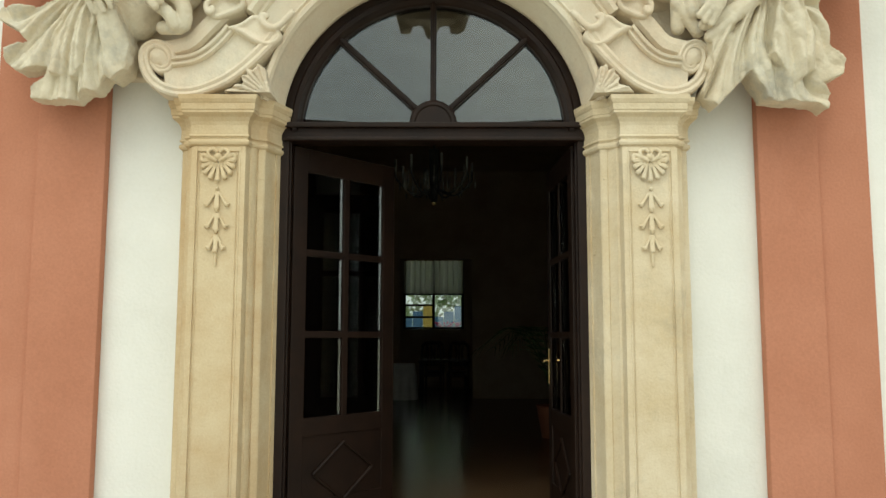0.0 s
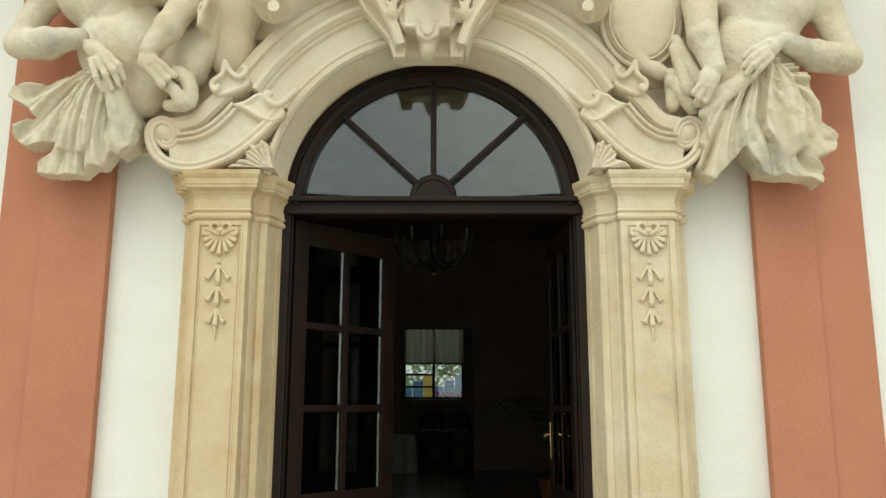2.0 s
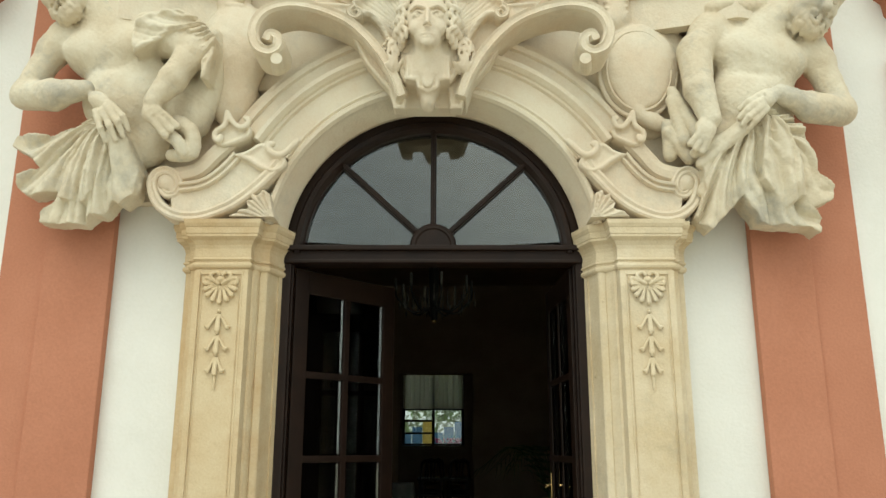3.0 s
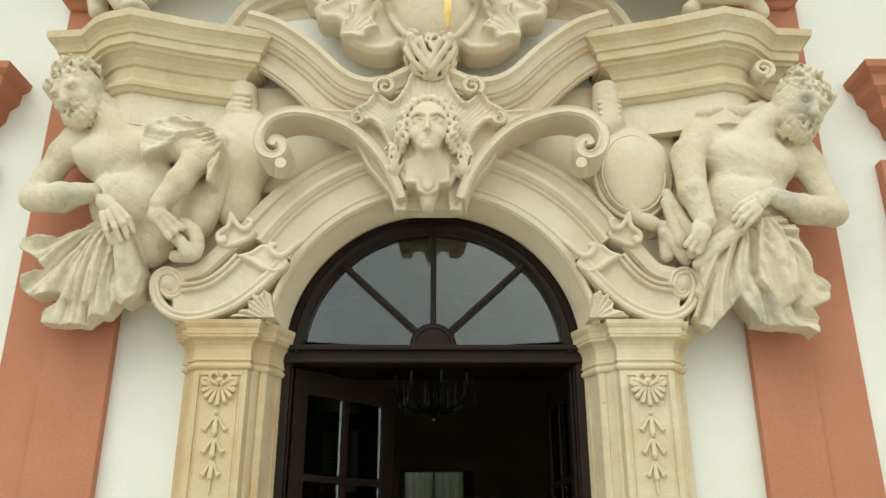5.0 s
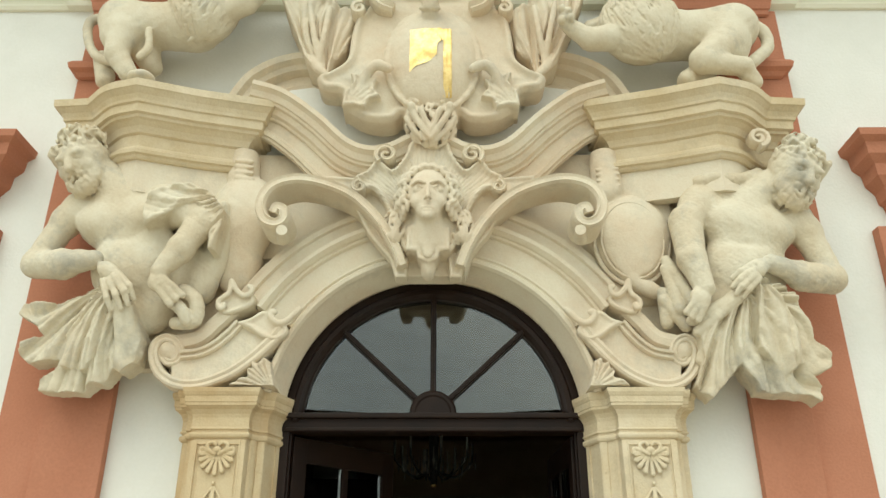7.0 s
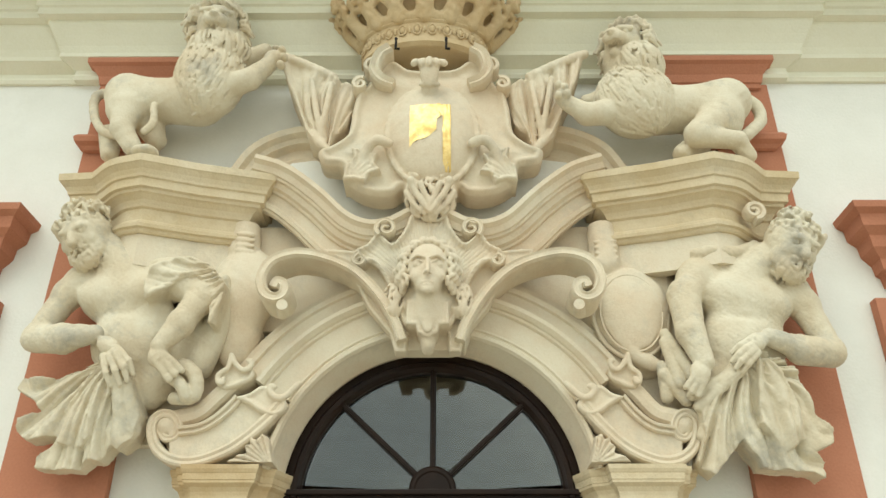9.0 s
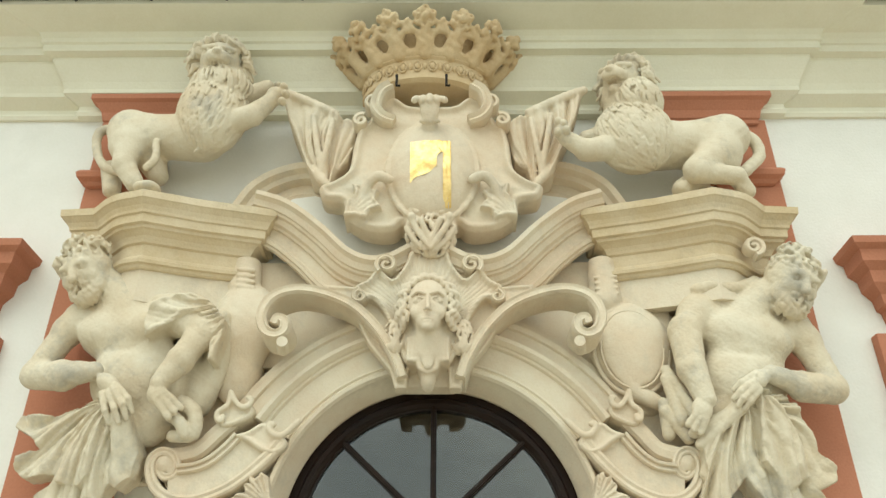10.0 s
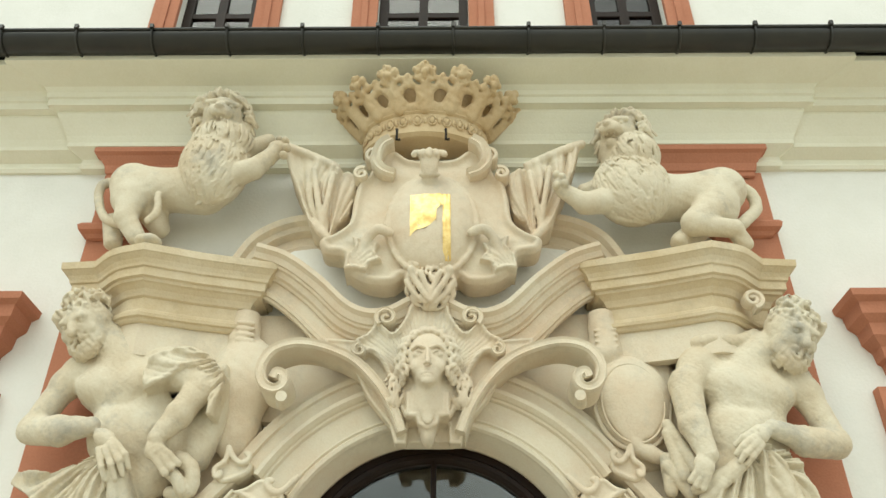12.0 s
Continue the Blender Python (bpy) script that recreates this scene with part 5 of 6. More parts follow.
        tagged(fig, "weathered sandstone half-length bearded figure, head bowed, clutching gathered drapery", "statue", "figures beside the arch")
    else:
        g = Carving((1.22, -0.80, 2.50), (2.98, -0.04, 4.62), 0.0074)
        g.lump((2.139, -0.280, 3.739), (0.31, 0.17, 0.24), 0.05, turn=-10)
        g.lump((2.056, -0.280, 3.422), (0.23, 0.15, 0.28), 0.06)
        g.lump((1.999, -0.345, 3.770), (0.16, 0.09, 0.11), 0.08, turn=-12)
        g.lump((2.269, -0.350, 3.703), (0.16, 0.09, 0.105), 0.08, turn=-12)
        g.lump((2.010, -0.330, 3.433), (0.19, 0.085, 0.18), 0.10)
        g.limb((1.86, -0.435, 3.60), (2.20, -0.435, 3.55), 0.010, 0.010, 0.04, cut=True)
        g.lump((2.19, -0.27, 3.46), (0.18, 0.13, 0.28), 0.06)
        g.lump((1.832, -0.280, 3.914), (0.13, 0.14, 0.13), 0.05)
        g.limb((2.333, -0.320, 4.046), (2.184, -0.280, 3.922), 0.125, 0.15, 0.05)
        g.limb((2.260, -0.280, 4.038), (2.514, -0.270, 3.839), 0.075, 0.10, 0.05)
        g.limb((2.220, -0.280, 4.038), (1.859, -0.280, 3.980), 0.075, 0.10, 0.05)
        # arm across the body
        g.limb((2.477, -0.280, 3.803), (2.546, -0.290, 3.711), 0.12, 0.11, 0.04)
        g.limb((2.538, -0.290, 3.733), (2.645, -0.330, 3.359), 0.10, 0.08, 0.03)
        g.limb((2.626, -0.340, 3.343), (2.399, -0.420, 3.333), 0.098, 0.10, 0.03)
        g.limb((2.400, -0.420, 3.341), (2.177, -0.500, 3.393), 0.085, 0.058, 0.02)
        g.lump((2.073, -0.520, 3.345), (0.09, 0.045, 0.06), 0.02, turn=32)
        for a, b, c in (((2.047, -0.550, 3.363), (1.958, -0.550, 3.316), (1.913, -0.520, 3.278)), ((2.037, -0.560, 3.319), (1.939, -0.560, 3.257), (1.901, -0.530, 3.216)), ((2.043, -0.560, 3.288), (1.954, -0.560, 3.211), (1.916, -0.530, 3.170)), ((2.065, -0.550, 3.269), (1.990, -0.550, 3.192), (1.959, -0.520, 3.151))):
            g.limb(a, b, 0.024, 0.021, 0.006)
            g.limb(b, c, 0.021, 0.017, 0.006)
        # hanging arm
        g.limb((1.847, -0.300, 3.925), (1.712, -0.360, 3.742), 0.115, 0.11, 0.03)
        g.limb((1.711, -0.370, 3.758), (1.694, -0.440, 3.453), 0.11, 0.095, 0.02)
        g.limb((1.694, -0.440, 3.453), (1.740, -0.480, 3.229), 0.095, 0.066, 0.02)
        g.lump((1.699, -0.490, 3.155), (0.065, 0.05, 0.07), 0.02, turn=30)
        for a, b in (((1.658, -0.500, 3.132), (1.605, -0.470, 3.067)), ((1.683, -0.500, 3.105), (1.633, -0.470, 3.033)), ((1.710, -0.500, 3.098), (1.674, -0.470, 3.018))):
            g.limb(a, b, 0.026, 0.02, 0.008)
        # shoulder knot
        g.chain([(1.854, -0.340, 4.081), (1.987, -0.360, 4.100), (2.121, -0.360, 4.082), (2.292, -0.300, 4.171)], 0.045, 0.04, 0.015)
        # cloth gathered at the hip, falling outward and inward
        g.lump((1.916, -0.260, 3.167), (0.22, 0.14, 0.2), 0.05)
        top = (2.002, -0.500, 3.252)
        g.plate([(1.959, -0.400, 3.278), (1.822, -0.400, 3.121), (1.689, -0.400, 3.006), (1.703, -0.400, 2.791), (1.641, -0.400, 2.627), (1.728, -0.400, 2.541), (1.840, -0.400, 2.656), (1.929, -0.400, 2.743), (2.011, -0.400, 2.634), (2.025, -0.400, 2.584), (2.347, -0.400, 2.562), (2.402, -0.400, 2.520), (2.435, -0.400, 2.627), (2.375, -0.400, 2.685), (2.489, -0.400, 2.736), (2.513, -0.400, 2.828), (2.408, -0.400, 2.914), (2.385, -0.400, 3.074), (2.324, -0.400, 3.230), (2.147, -0.400, 3.310)], -0.20, -0.42, 0.02, 0.0, 0.0, 0.012, (top, 15, 0.095, 0.12))
        g.lump((2.234, -0.140, 3.011), (0.24, 0.14, 0.24), 0.03)
        g.plate([(2.071, -0.400, 3.290), (2.058, -0.400, 3.074), (2.043, -0.400, 2.847), (2.193, -0.400, 2.681), (2.348, -0.400, 2.773), (2.279, -0.400, 2.998), (2.190, -0.400, 3.230)], -0.2, -0.45, 0.02, 0.0, 0.03, 0.012, ((2.098, -0.500, 3.346), 16, 0.08, 0.09))
        for a, b in (((1.568, -0.300, 3.497), (1.702, -0.400, 3.113)), ((1.554, -0.300, 3.435), (1.612, -0.340, 3.136)), ((1.521, -0.280, 3.280), (1.534, -0.260, 3.068)), ((1.520, -0.300, 3.212), (1.648, -0.300, 3.034)), ((1.657, -0.400, 3.036), (1.925, -0.460, 3.167)), ((1.684, -0.400, 2.960), (1.935, -0.480, 3.159)), ((1.699, -0.340, 2.792), (1.787, -0.380, 2.967))):
            g.limb(a, b, 0.036, 0.042, 0.012)
        g.curls((2.172, -0.360, 2.785), (0.36, 0.25, 0.25), 0.2, 0.009)
        p = bearded_head(((2.490, -0.420, 4.110), g), (0.16, -0.78, -0.58), (0.42, -0.48, 0.9), 0.168)
        g.chain([p(0.55, 0.5, -0.6), p(0.3, 0.85, -1.0), p(-0.1, 0.9, -1.15), p(-0.45, 0.6, -0.8), p(-0.75, 0.3, -0.5)], 0.058, 0.055, 0.02)
        g.limb(p(-0.25, 0.98, -0.5), p(0.25, 0.98, -0.5), 0.024, 0.024, 0.01)
        g.limb(p(-0.2, 1.08, -0.64), p(0.2, 1.08, -0.64), 0.008, 0.008, 0.005, cut=True)
        for k in range(26):
            a, b = k * 2.4, 0.25 + 0.75 * ((k * 7) % 11) / 11
            g.lump(p(1.05 * math.cos(a) * b, -0.25 + 0.75 * math.sin(a) * b, 1.35 - 0.75 * b * b), (0.044, 0.044, 0.044), 0.012)
        for k in range(9):
            g.lump(p(-0.95, 0.25 - 0.06 * k, 0.7 - 0.17 * k), (0.047, 0.047, 0.047), 0.012)
        g.curls(p(-0.15, -0.2, 0.95), (0.28, 0.28, 0.18), 0.058, 0.022)
        g.locks(p(-0.1, 0.5, -0.95), (0.11, 0.11, 0.11), 45, 0.06, 0.015, 5)
        g.curls(p(-0.1, 0.6, -0.95), (0.17, 0.16, 0.13), 0.045, 0.010)
        g.rough(0.16, 0.003)
        g.rough(0.055, 0.0022)
        fig = g.skin("statue", STATUE)
        tagged(fig, "weathered sandstone half-length bearded figure looking down, one arm hanging", "statue", "figures beside the arch")

# lions on the entablature blocks
def lion_head(g, c, face, up, s):
    """A roaring head: skull, brow, cheeks, muzzle, nose, jaw and ears, in a ring of mane."""
    o, f, u = Vector(c), Vector(face).normalized(), Vector(up).normalized()
    r = f.cross(u).normalized()
    u = r.cross(f).normalized()

    def p(a, b, d):
        return o + (r * a + f * b + u * d) * s

    g.lump(o, (s, s, s * 1.05), 0.03)
    g.limb(p(-0.25, 0.75, 0.0), p(-0.22, 1.35, -0.12), s * 0.42, s * 0.36, 0.02)
    g.limb(p(0.25, 0.75, 0.0), p(0.22, 1.35, -0.12), s * 0.42, s * 0.36, 0.02)
    g.limb(p(0, 0.8, 0.35), p(0, 1.45, 0.12), s * 0.26, s * 0.22, 0.015)
    g.lump(p(0, 1.66, 0.10), (s * 0.24, s * 0.2, s * 0.16), 0.01)
    g.limb(p(0, 0.7, -0.75), p(0, 1.15, -0.85), s * 0.4, s * 0.30, 0.02)
    g.lump(p(0, 1.38, -0.52), (s * 0.40, s * 0.42, s * 0.15), 0.008, cut=True)
    for e in (-1, 1):
        g.limb(p(e * 0.2, 0.98, 0.52), p(e * 0.75, 0.72, 0.50), s * 0.15, s * 0.13, 0.012)
        g.lump(p(e * 0.46, 1.02, 0.30), (s * 0.19, s * 0.16, s * 0.13), 0.008, cut=True)
        g.lump(p(e * 0.46, 0.86, 0.30), (s * 0.15, s * 0.14, s * 0.11), 0.004)
        g.lump(p(e * 0.12, 1.82, 0.06), (s * 0.06, s * 0.07, s * 0.05), 0.004, cut=True)
        g.lump(p(e * 0.8, 0.05, 0.75), (s * 0.24, s * 0.2, s * 0.3), 0.02)
        for k in (0, 1):
            g.limb(p(e * (0.12 + 0.16 * k), 1.38, -0.36), p(e * (0.12 + 0.16 * k), 1.38, -0.52 - 0.1 * k), s * 0.06, s * 0.03, 0.004)
    rn = random.Random(3)
    for k in range(130):
        a = k * 2.39996
        q = 1.02 + 0.30 * rn.random()
        x, z = math.cos(a), math.sin(a)
        st = p(x * q, 0.12 - 0.5 * rn.random(), z * q)
        out = (r * x + u * z) * s
        g.chain([st, st + out * 0.28 + Vector((0, -0.02, -0.02)), st + out * 0.42 + Vector((rn.uniform(-0.03, 0.03), 0.0, -0.075))], 0.020, 0.010, 0.004, 2)



g = Carving((-2.86, -0.86, 4.78), (-1.02, -0.03, 6.66), 0.0076)
g.limb((-1.850, -0.340, 5.471), (-2.206, -0.300, 5.487), 0.21, 0.17, 0.06)
g.limb((-2.183, -0.300, 5.487), (-2.440, -0.280, 5.550), 0.17, 0.19, 0.05)
g.lump((-2.392, -0.340, 5.417), (0.18, 0.15, 0.22), 0.05)
g.lump((-1.758, -0.380, 5.671), (0.25, 0.20, 0.33), 0.06)
g.lump((-1.775, -0.360, 5.961), (0.24, 0.18, 0.24), 0.05)
lion_head(g, (-1.769, -0.460, 6.141), (0.16, -0.85, -0.42), (0.05, -0.3, 1), 0.158)
g.limb((-1.651, -0.440, 5.506), (-1.428, -0.500, 5.542), 0.11, 0.085, 0.03)
g.limb((-1.428, -0.500, 5.542), (-1.280, -0.520, 5.687), 0.085, 0.062, 0.02)
g.lump((-1.248, -0.530, 5.737), (0.075, 0.06, 0.06), 0.02)
for q in ((-1.189, -0.560, 5.782), (-1.165, -0.570, 5.702), (-1.184, -0.570, 5.627), (-1.251, -0.520, 5.830)):
    g.lump(q, (0.032, 0.045, 0.028), 0.008)
g.limb((-1.572, -0.380, 5.820), (-1.383, -0.360, 5.959), 0.08, 0.06, 0.02)
g.limb((-2.376, -0.380, 5.359), (-2.376, -0.420, 5.137), 0.125, 0.085, 0.03)
g.limb((-2.376, -0.420, 5.137), (-2.270, -0.400, 4.976), 0.085, 0.07, 0.02)
g.lump((-2.138, -0.460, 4.883), (0.10, 0.09, 0.05), 0.02)
g.limb((-2.274, -0.240, 5.351), (-2.182, -0.220, 5.170), 0.13, 0.08, 0.03)
g.limb((-2.573, -0.200, 5.241), (-2.530, -0.200, 5.050), 0.08, 0.07, 0.03)
g.chain([(-2.580, -0.240, 5.641), (-2.723, -0.240, 5.595), (-2.707, -0.260, 5.423), (-2.612, -0.280, 5.240), (-2.449, -0.300, 5.142)], 0.036, 0.03, 0.012, 5)
g.chain([(-2.187, -0.440, 5.095), (-2.134, -0.440, 5.175), (-2.157, -0.440, 5.340)], 0.03, 0.025, 0.012)
g.lump((-1.769, -0.400, 5.626), (0.274, 0.224, 0.354), 0.02)
g.locks((-1.769, -0.400, 5.626), (0.265, 0.215, 0.345), 420, 0.13, 0.015, 4, (-0.15, 0, -1), soft=0.004)
g.lump((-1.729, -0.420, 5.878), (0.235, 0.195, 0.195), 0.03)
g.locks((-1.729, -0.420, 5.878), (0.24, 0.20, 0.20), 170, 0.11, 0.015, 9, (0, 0, -1), only=(0, -0.3, -1))
g.rough(0.15, 0.003)
tagged(g.skin("lion_statue", STATUE), "weathered sandstone lion rearing up with snarling head and curly mane", "statue", "lions above the door")

g = Carving((0.84, -0.86, 4.74), (2.72, -0.03, 6.46), 0.0076)
g.limb((1.688, -0.340, 5.367), (2.014, -0.300, 5.385), 0.21, 0.18, 0.06)
g.limb((2.016, -0.300, 5.396), (2.306, -0.280, 5.467), 0.18, 0.20, 0.05)
g.lump((2.204, -0.360, 5.283), (0.19, 0.16, 0.22), 0.05)
g.lump((1.544, -0.380, 5.450), (0.26, 0.20, 0.30), 0.06)
g.lump((1.569, -0.380, 5.789), (0.22, 0.18, 0.25), 0.05)
lion_head(g, (1.516, -0.460, 5.927), (-0.58, -0.78, -0.28), (0.1, -0.25, 1), 0.148)
g.limb((1.390, -0.440, 5.265), (1.155, -0.500, 5.194), 0.11, 0.085, 0.03)
g.limb((1.155, -0.500, 5.194), (1.006, -0.540, 5.273), 0.085, 0.06, 0.02)
g.lump((0.973, -0.560, 5.323), (0.06, 0.06, 0.085), 0.02)
for q in ((0.944, -0.600, 5.391), (0.984, -0.610, 5.361), (0.930, -0.610, 5.284), (0.998, -0.620, 5.292)):
    g.lump(q, (0.03, 0.04, 0.034), 0.008)
g.limb((1.365, -0.340, 5.482), (1.202, -0.340, 5.438), 0.08, 0.06, 0.02)
g.limb((2.184, -0.400, 5.236), (1.963, -0.480, 5.019), 0.135, 0.10, 0.03)
g.limb((1.969, -0.480, 5.003), (2.276, -0.440, 4.993), 0.085, 0.07, 0.02)
g.limb((2.276, -0.420, 5.007), (2.351, -0.380, 4.894), 0.07, 0.065, 0.02)
g.limb((2.063, -0.260, 5.094), (1.889, -0.340, 4.960), 0.09, 0.07, 0.02)
g.lump((1.860, -0.380, 4.917), (0.07, 0.08, 0.06), 0.02)
g.chain([(2.446, -0.260, 5.568), (2.559, -0.260, 5.452), (2.565, -0.260, 5.310), (2.454, -0.300, 5.182), (2.389, -0.320, 5.114)], 0.045, 0.045, 0.012, 5)
g.lump((1.559, -0.400, 5.389), (0.305, 0.224, 0.315), 0.02)
g.locks((1.559, -0.400, 5.389), (0.295, 0.215, 0.305), 420, 0.13, 0.015, 4, (0.45, 0, -1), soft=0.004)
g.lump((1.583, -0.420, 5.708), (0.215, 0.195, 0.195), 0.03)
g.locks((1.583, -0.420, 5.708), (0.22, 0.20, 0.20), 170, 0.11, 0.015, 6, (0.3, 0, -1), only=(0.5, -0.3, -0.4))
g.rough(0.15, 0.003)
tagged(g.skin("lion_statue", STATUE), "weathered sandstone lion crouching with curly mane, paw on drapery", "statue", "lions above the door")

# keystone: a mask in a scrolled shell frame over the arch
key = thing("keystone_cartouche", "carved sandstone keystone with a youthful mask framed by scrolls", "keystone")
MX = -0.030
g = Carving((-0.78, -0.84, 3.24), (0.72, -0.10, 4.68), 0.0068)


def mask_at(x, y, z):
    return Vector((MX + x, y, z))


# frame: a fluted shell with a rolled edge, and a flat sheet that joins it to the scrolls
HALF = [(-0.037, 0, 4.390), (-0.150, 0, 4.350), (-0.190, 0, 4.239), (-0.240, 0, 4.150), (-0.290, 0, 4.110), (-0.385, 0, 4.190), (-0.456, 0, 4.100), (-0.535, 0, 4.050), (-0.500, 0, 3.945), (-0.415, 0, 3.950), (-0.335, 0, 3.855), (-0.285, 0, 3.736), (-0.230, 0, 3.580), (-0.174, 0, 3.479), (-0.100, 0, 3.470), (-0.063, 0, 3.414), (-0.029, 0, 3.402)]
half = spline(HALF, 4)
g.plate(half + [Vector((2 * MX - p.x, p.y, p.z)) for p in reversed(half)][1:-1], -0.2, -0.45, 0.020, 0.035, 0.0, 0.010, ((MX, 0, 3.72), 96, 0.012, 0.0))
SHEET = [(-0.764, 0, 4.098), (-0.530, 0, 4.080), (-0.400, 0, 4.020), (-0.180, 0, 3.800), (-0.160, 0, 3.497), (-0.170, 0, 3.335), (-0.246, 0, 3.335), (-0.280, 0, 3.456), (-0.436, 0, 3.651), (-0.518, 0, 3.821), (-0.629, 0, 3.965), (-0.752, 0, 4.031)]
for e in (-1, 1):
    g.plate([Vector(q) if e < 0 else Vector((2 * MX - q[0], q[1], q[2])) for q in SHEET], -0.30, -0.40, 0.015, 0.015, 0.0, 0.008)
g.plate([mask_at(x, 0, z) for x, z in ((-0.19, 3.60), (-0.175, 3.365), (0.175, 3.365), (0.19, 3.60))], -0.2, -0.345, 0.01, 0.0, 0.0, 0.006)
BOD = [(-0.165, 0, 3.640), (-0.172, 0, 3.478), (-0.104, 0, 3.468), (-0.094, 0, 3.420), (-0.060, 0, 3.400), (-0.029, 0, 3.385)]
g.plate([Vector(p) for p in BOD] + [Vector((2 * MX - p[0], p[1], p[2])) for p in reversed(BOD)][1:], -0.3, -0.525, 0.014, 0.012, 0.0, 0.005)
g.lump(mask_at(0, -0.545, 3.46), (0.035, 0.02, 0.05), 0.008)
g.lump(mask_at(0, -0.42, 3.40), (0.05, 0.09, 0.10), 0.02)
# neck, skull, cheeks and chin
g.lump(mask_at(0, -0.44, 3.72), (0.20, 0.10, 0.22), 0.04)
g.limb(mask_at(0, -0.54, 3.70), mask_at(0, -0.47, 3.56), 0.085, 0.115, 0.03)
g.lump(mask_at(0, -0.555, 3.870), (0.145, 0.130, 0.175), 0.03)
g.limb(mask_at(0, -0.595, 3.80), mask_at(0, -0.625, 3.715), 0.112, 0.078, 0.03)
g.lump(mask_at(0, -0.680, 3.652), (0.036, 0.028, 0.028), 0.03)
for e in (-1, 1):
    g.lump(mask_at(e * 0.072, -0.650, 3.765), (0.042, 0.035, 0.045), 0.03)
    g.lump(mask_at(e * 0.064, -0.710, 3.836), (0.042, 0.026, 0.024), 0.012, cut=True)
    g.lump(mask_at(e * 0.064, -0.668, 3.836), (0.034, 0.026, 0.022), 0.003)
    g.lump(mask_at(e * 0.062, -0.696, 3.836), (0.009, 0.012, 0.009), 0.003, cut=True)
    g.chain([mask_at(e * 0.028, -0.690, 3.842), mask_at(e * 0.062, -0.697, 3.858), mask_at(e * 0.100, -0.665, 3.842)], 0.006, 0.005, 0.003, 3)
    g.chain([mask_at(e * 0.020, -0.700, 3.878), mask_at(e * 0.066, -0.692, 3.896), mask_at(e * 0.110, -0.655, 3.880)], 0.010, 0.007, 0.012, 3)
    g.lump(mask_at(e * 0.019, -0.720, 3.752), (0.011, 0.013, 0.010), 0.005)
g.limb(mask_at(0, -0.695, 3.868), mask_at(0, -0.738, 3.758), 0.011, 0.016, 0.008)
g.lump(mask_at(0, -0.690, 3.700), (0.040, 0.020, 0.012), 0.008)
g.lump(mask_at(0, -0.692, 3.680), (0.030, 0.020, 0.011), 0.006)
g.limb(mask_at(-0.040, -0.706, 3.690), mask_at(0.040, -0.706, 3.690), 0.0035, 0.0035, 0.003, cut=True)
# hair in waves about the brow
rnd = random.Random(8)
for ring, rad, y, size in ((0, 0.160, -0.600, 0.022), (1, 0.182, -0.565, 0.028), (2, 0.195, -0.52, 0.036)):
    for k in range(26):
        a = radians(-34 + 248 * k / 25)
        p = mask_at((rad + rnd.uniform(-0.01, 0.01)) * math.cos(a), y - 0.02 * abs(math.sin(a)), 3.855 + (rad + 0.022) * math.sin(a) * 1.02)
        t = Vector((-math.sin(a), 0, math.cos(a))) * 0.022
        o = Vector((math.cos(a), 0, math.sin(a))) * 0.014 * (1 if k % 2 else -1)
        g.chain([p - t - o, p + Vector((0, -0.012, 0)), p + t + o], size * 0.72, size * 0.6, 0.005, 2)
for e in (-1, 1):
    f = (lambda q: q) if e < 0 else (lambda q: (2 * MX - q[0], q[1], q[2]))
    # leaf drops beside the neck
    g.locks(f((-0.255, -0.47, 3.66)), (0.060, 0.05, 0.12), 60, 0.055, 0.012, 4)
    # crest over the frame
    g.chain([f((-0.057, -0.520, 4.404)), f((-0.090, -0.520, 4.515)), f((-0.163, -0.510, 4.607)), f((-0.155, -0.520, 4.657)), f((-0.114, -0.540, 4.614))], 0.030, 0.016, 0.008, 4)
    g.locks(f((-0.117, -0.460, 4.576)), (0.05, 0.06, 0.10), 16, 0.05, 0.013, 9, (0, 0, 1))
for x in (-0.054, -0.018, 0.018, 0.054):
    g.lump(mask_at(x, -0.53, 4.350), (0.019, 0.03, 0.045), 0.006)
g.skin("mask", STONE, key, "carved young face within a shell frame")
for e in (-1, 1):
    for c, r, y, a0, tn in (((-0.325, 0, 4.212), 0.075, -0.40, 230, -560), ((-0.500, 0, 3.962), 0.045, -0.40, 100, 500)):
        pts = spiral(c[0], y, c[2], r, 0.012, radians(a0), radians(tn), 30)
        if e > 0:
            pts = [(2 * MX - q[0], *q[1:]) for q in pts]
        part("small_volute", ribbon(bmesh.new(), pts, [(-0.020, -0.1), (-0.020, 0.11), (-0.012, 0.13), (0.0, 0.122), (0.012, 0.13), (0.020, 0.11), (0.020, -0.1)], (1.0, 0.7)), STONE, key)
WING = [(-0.197, -0.300, 3.392), (-0.251, -0.320, 3.532), (-0.363, -0.330, 3.717), (-0.530, -0.340, 3.886), (-0.726, -0.360, 3.972), (-0.919, -0.380, 3.996), (-1.073, -0.400, 3.933), (-1.135, -0.420, 3.801), (-1.106, -0.420, 3.682), (-1.031, -0.420, 3.640), (-0.973, -0.420, 3.673), (-0.978, -0.420, 3.741), (-1.025, -0.420, 3.758), (-1.044, -0.420, 3.716)]
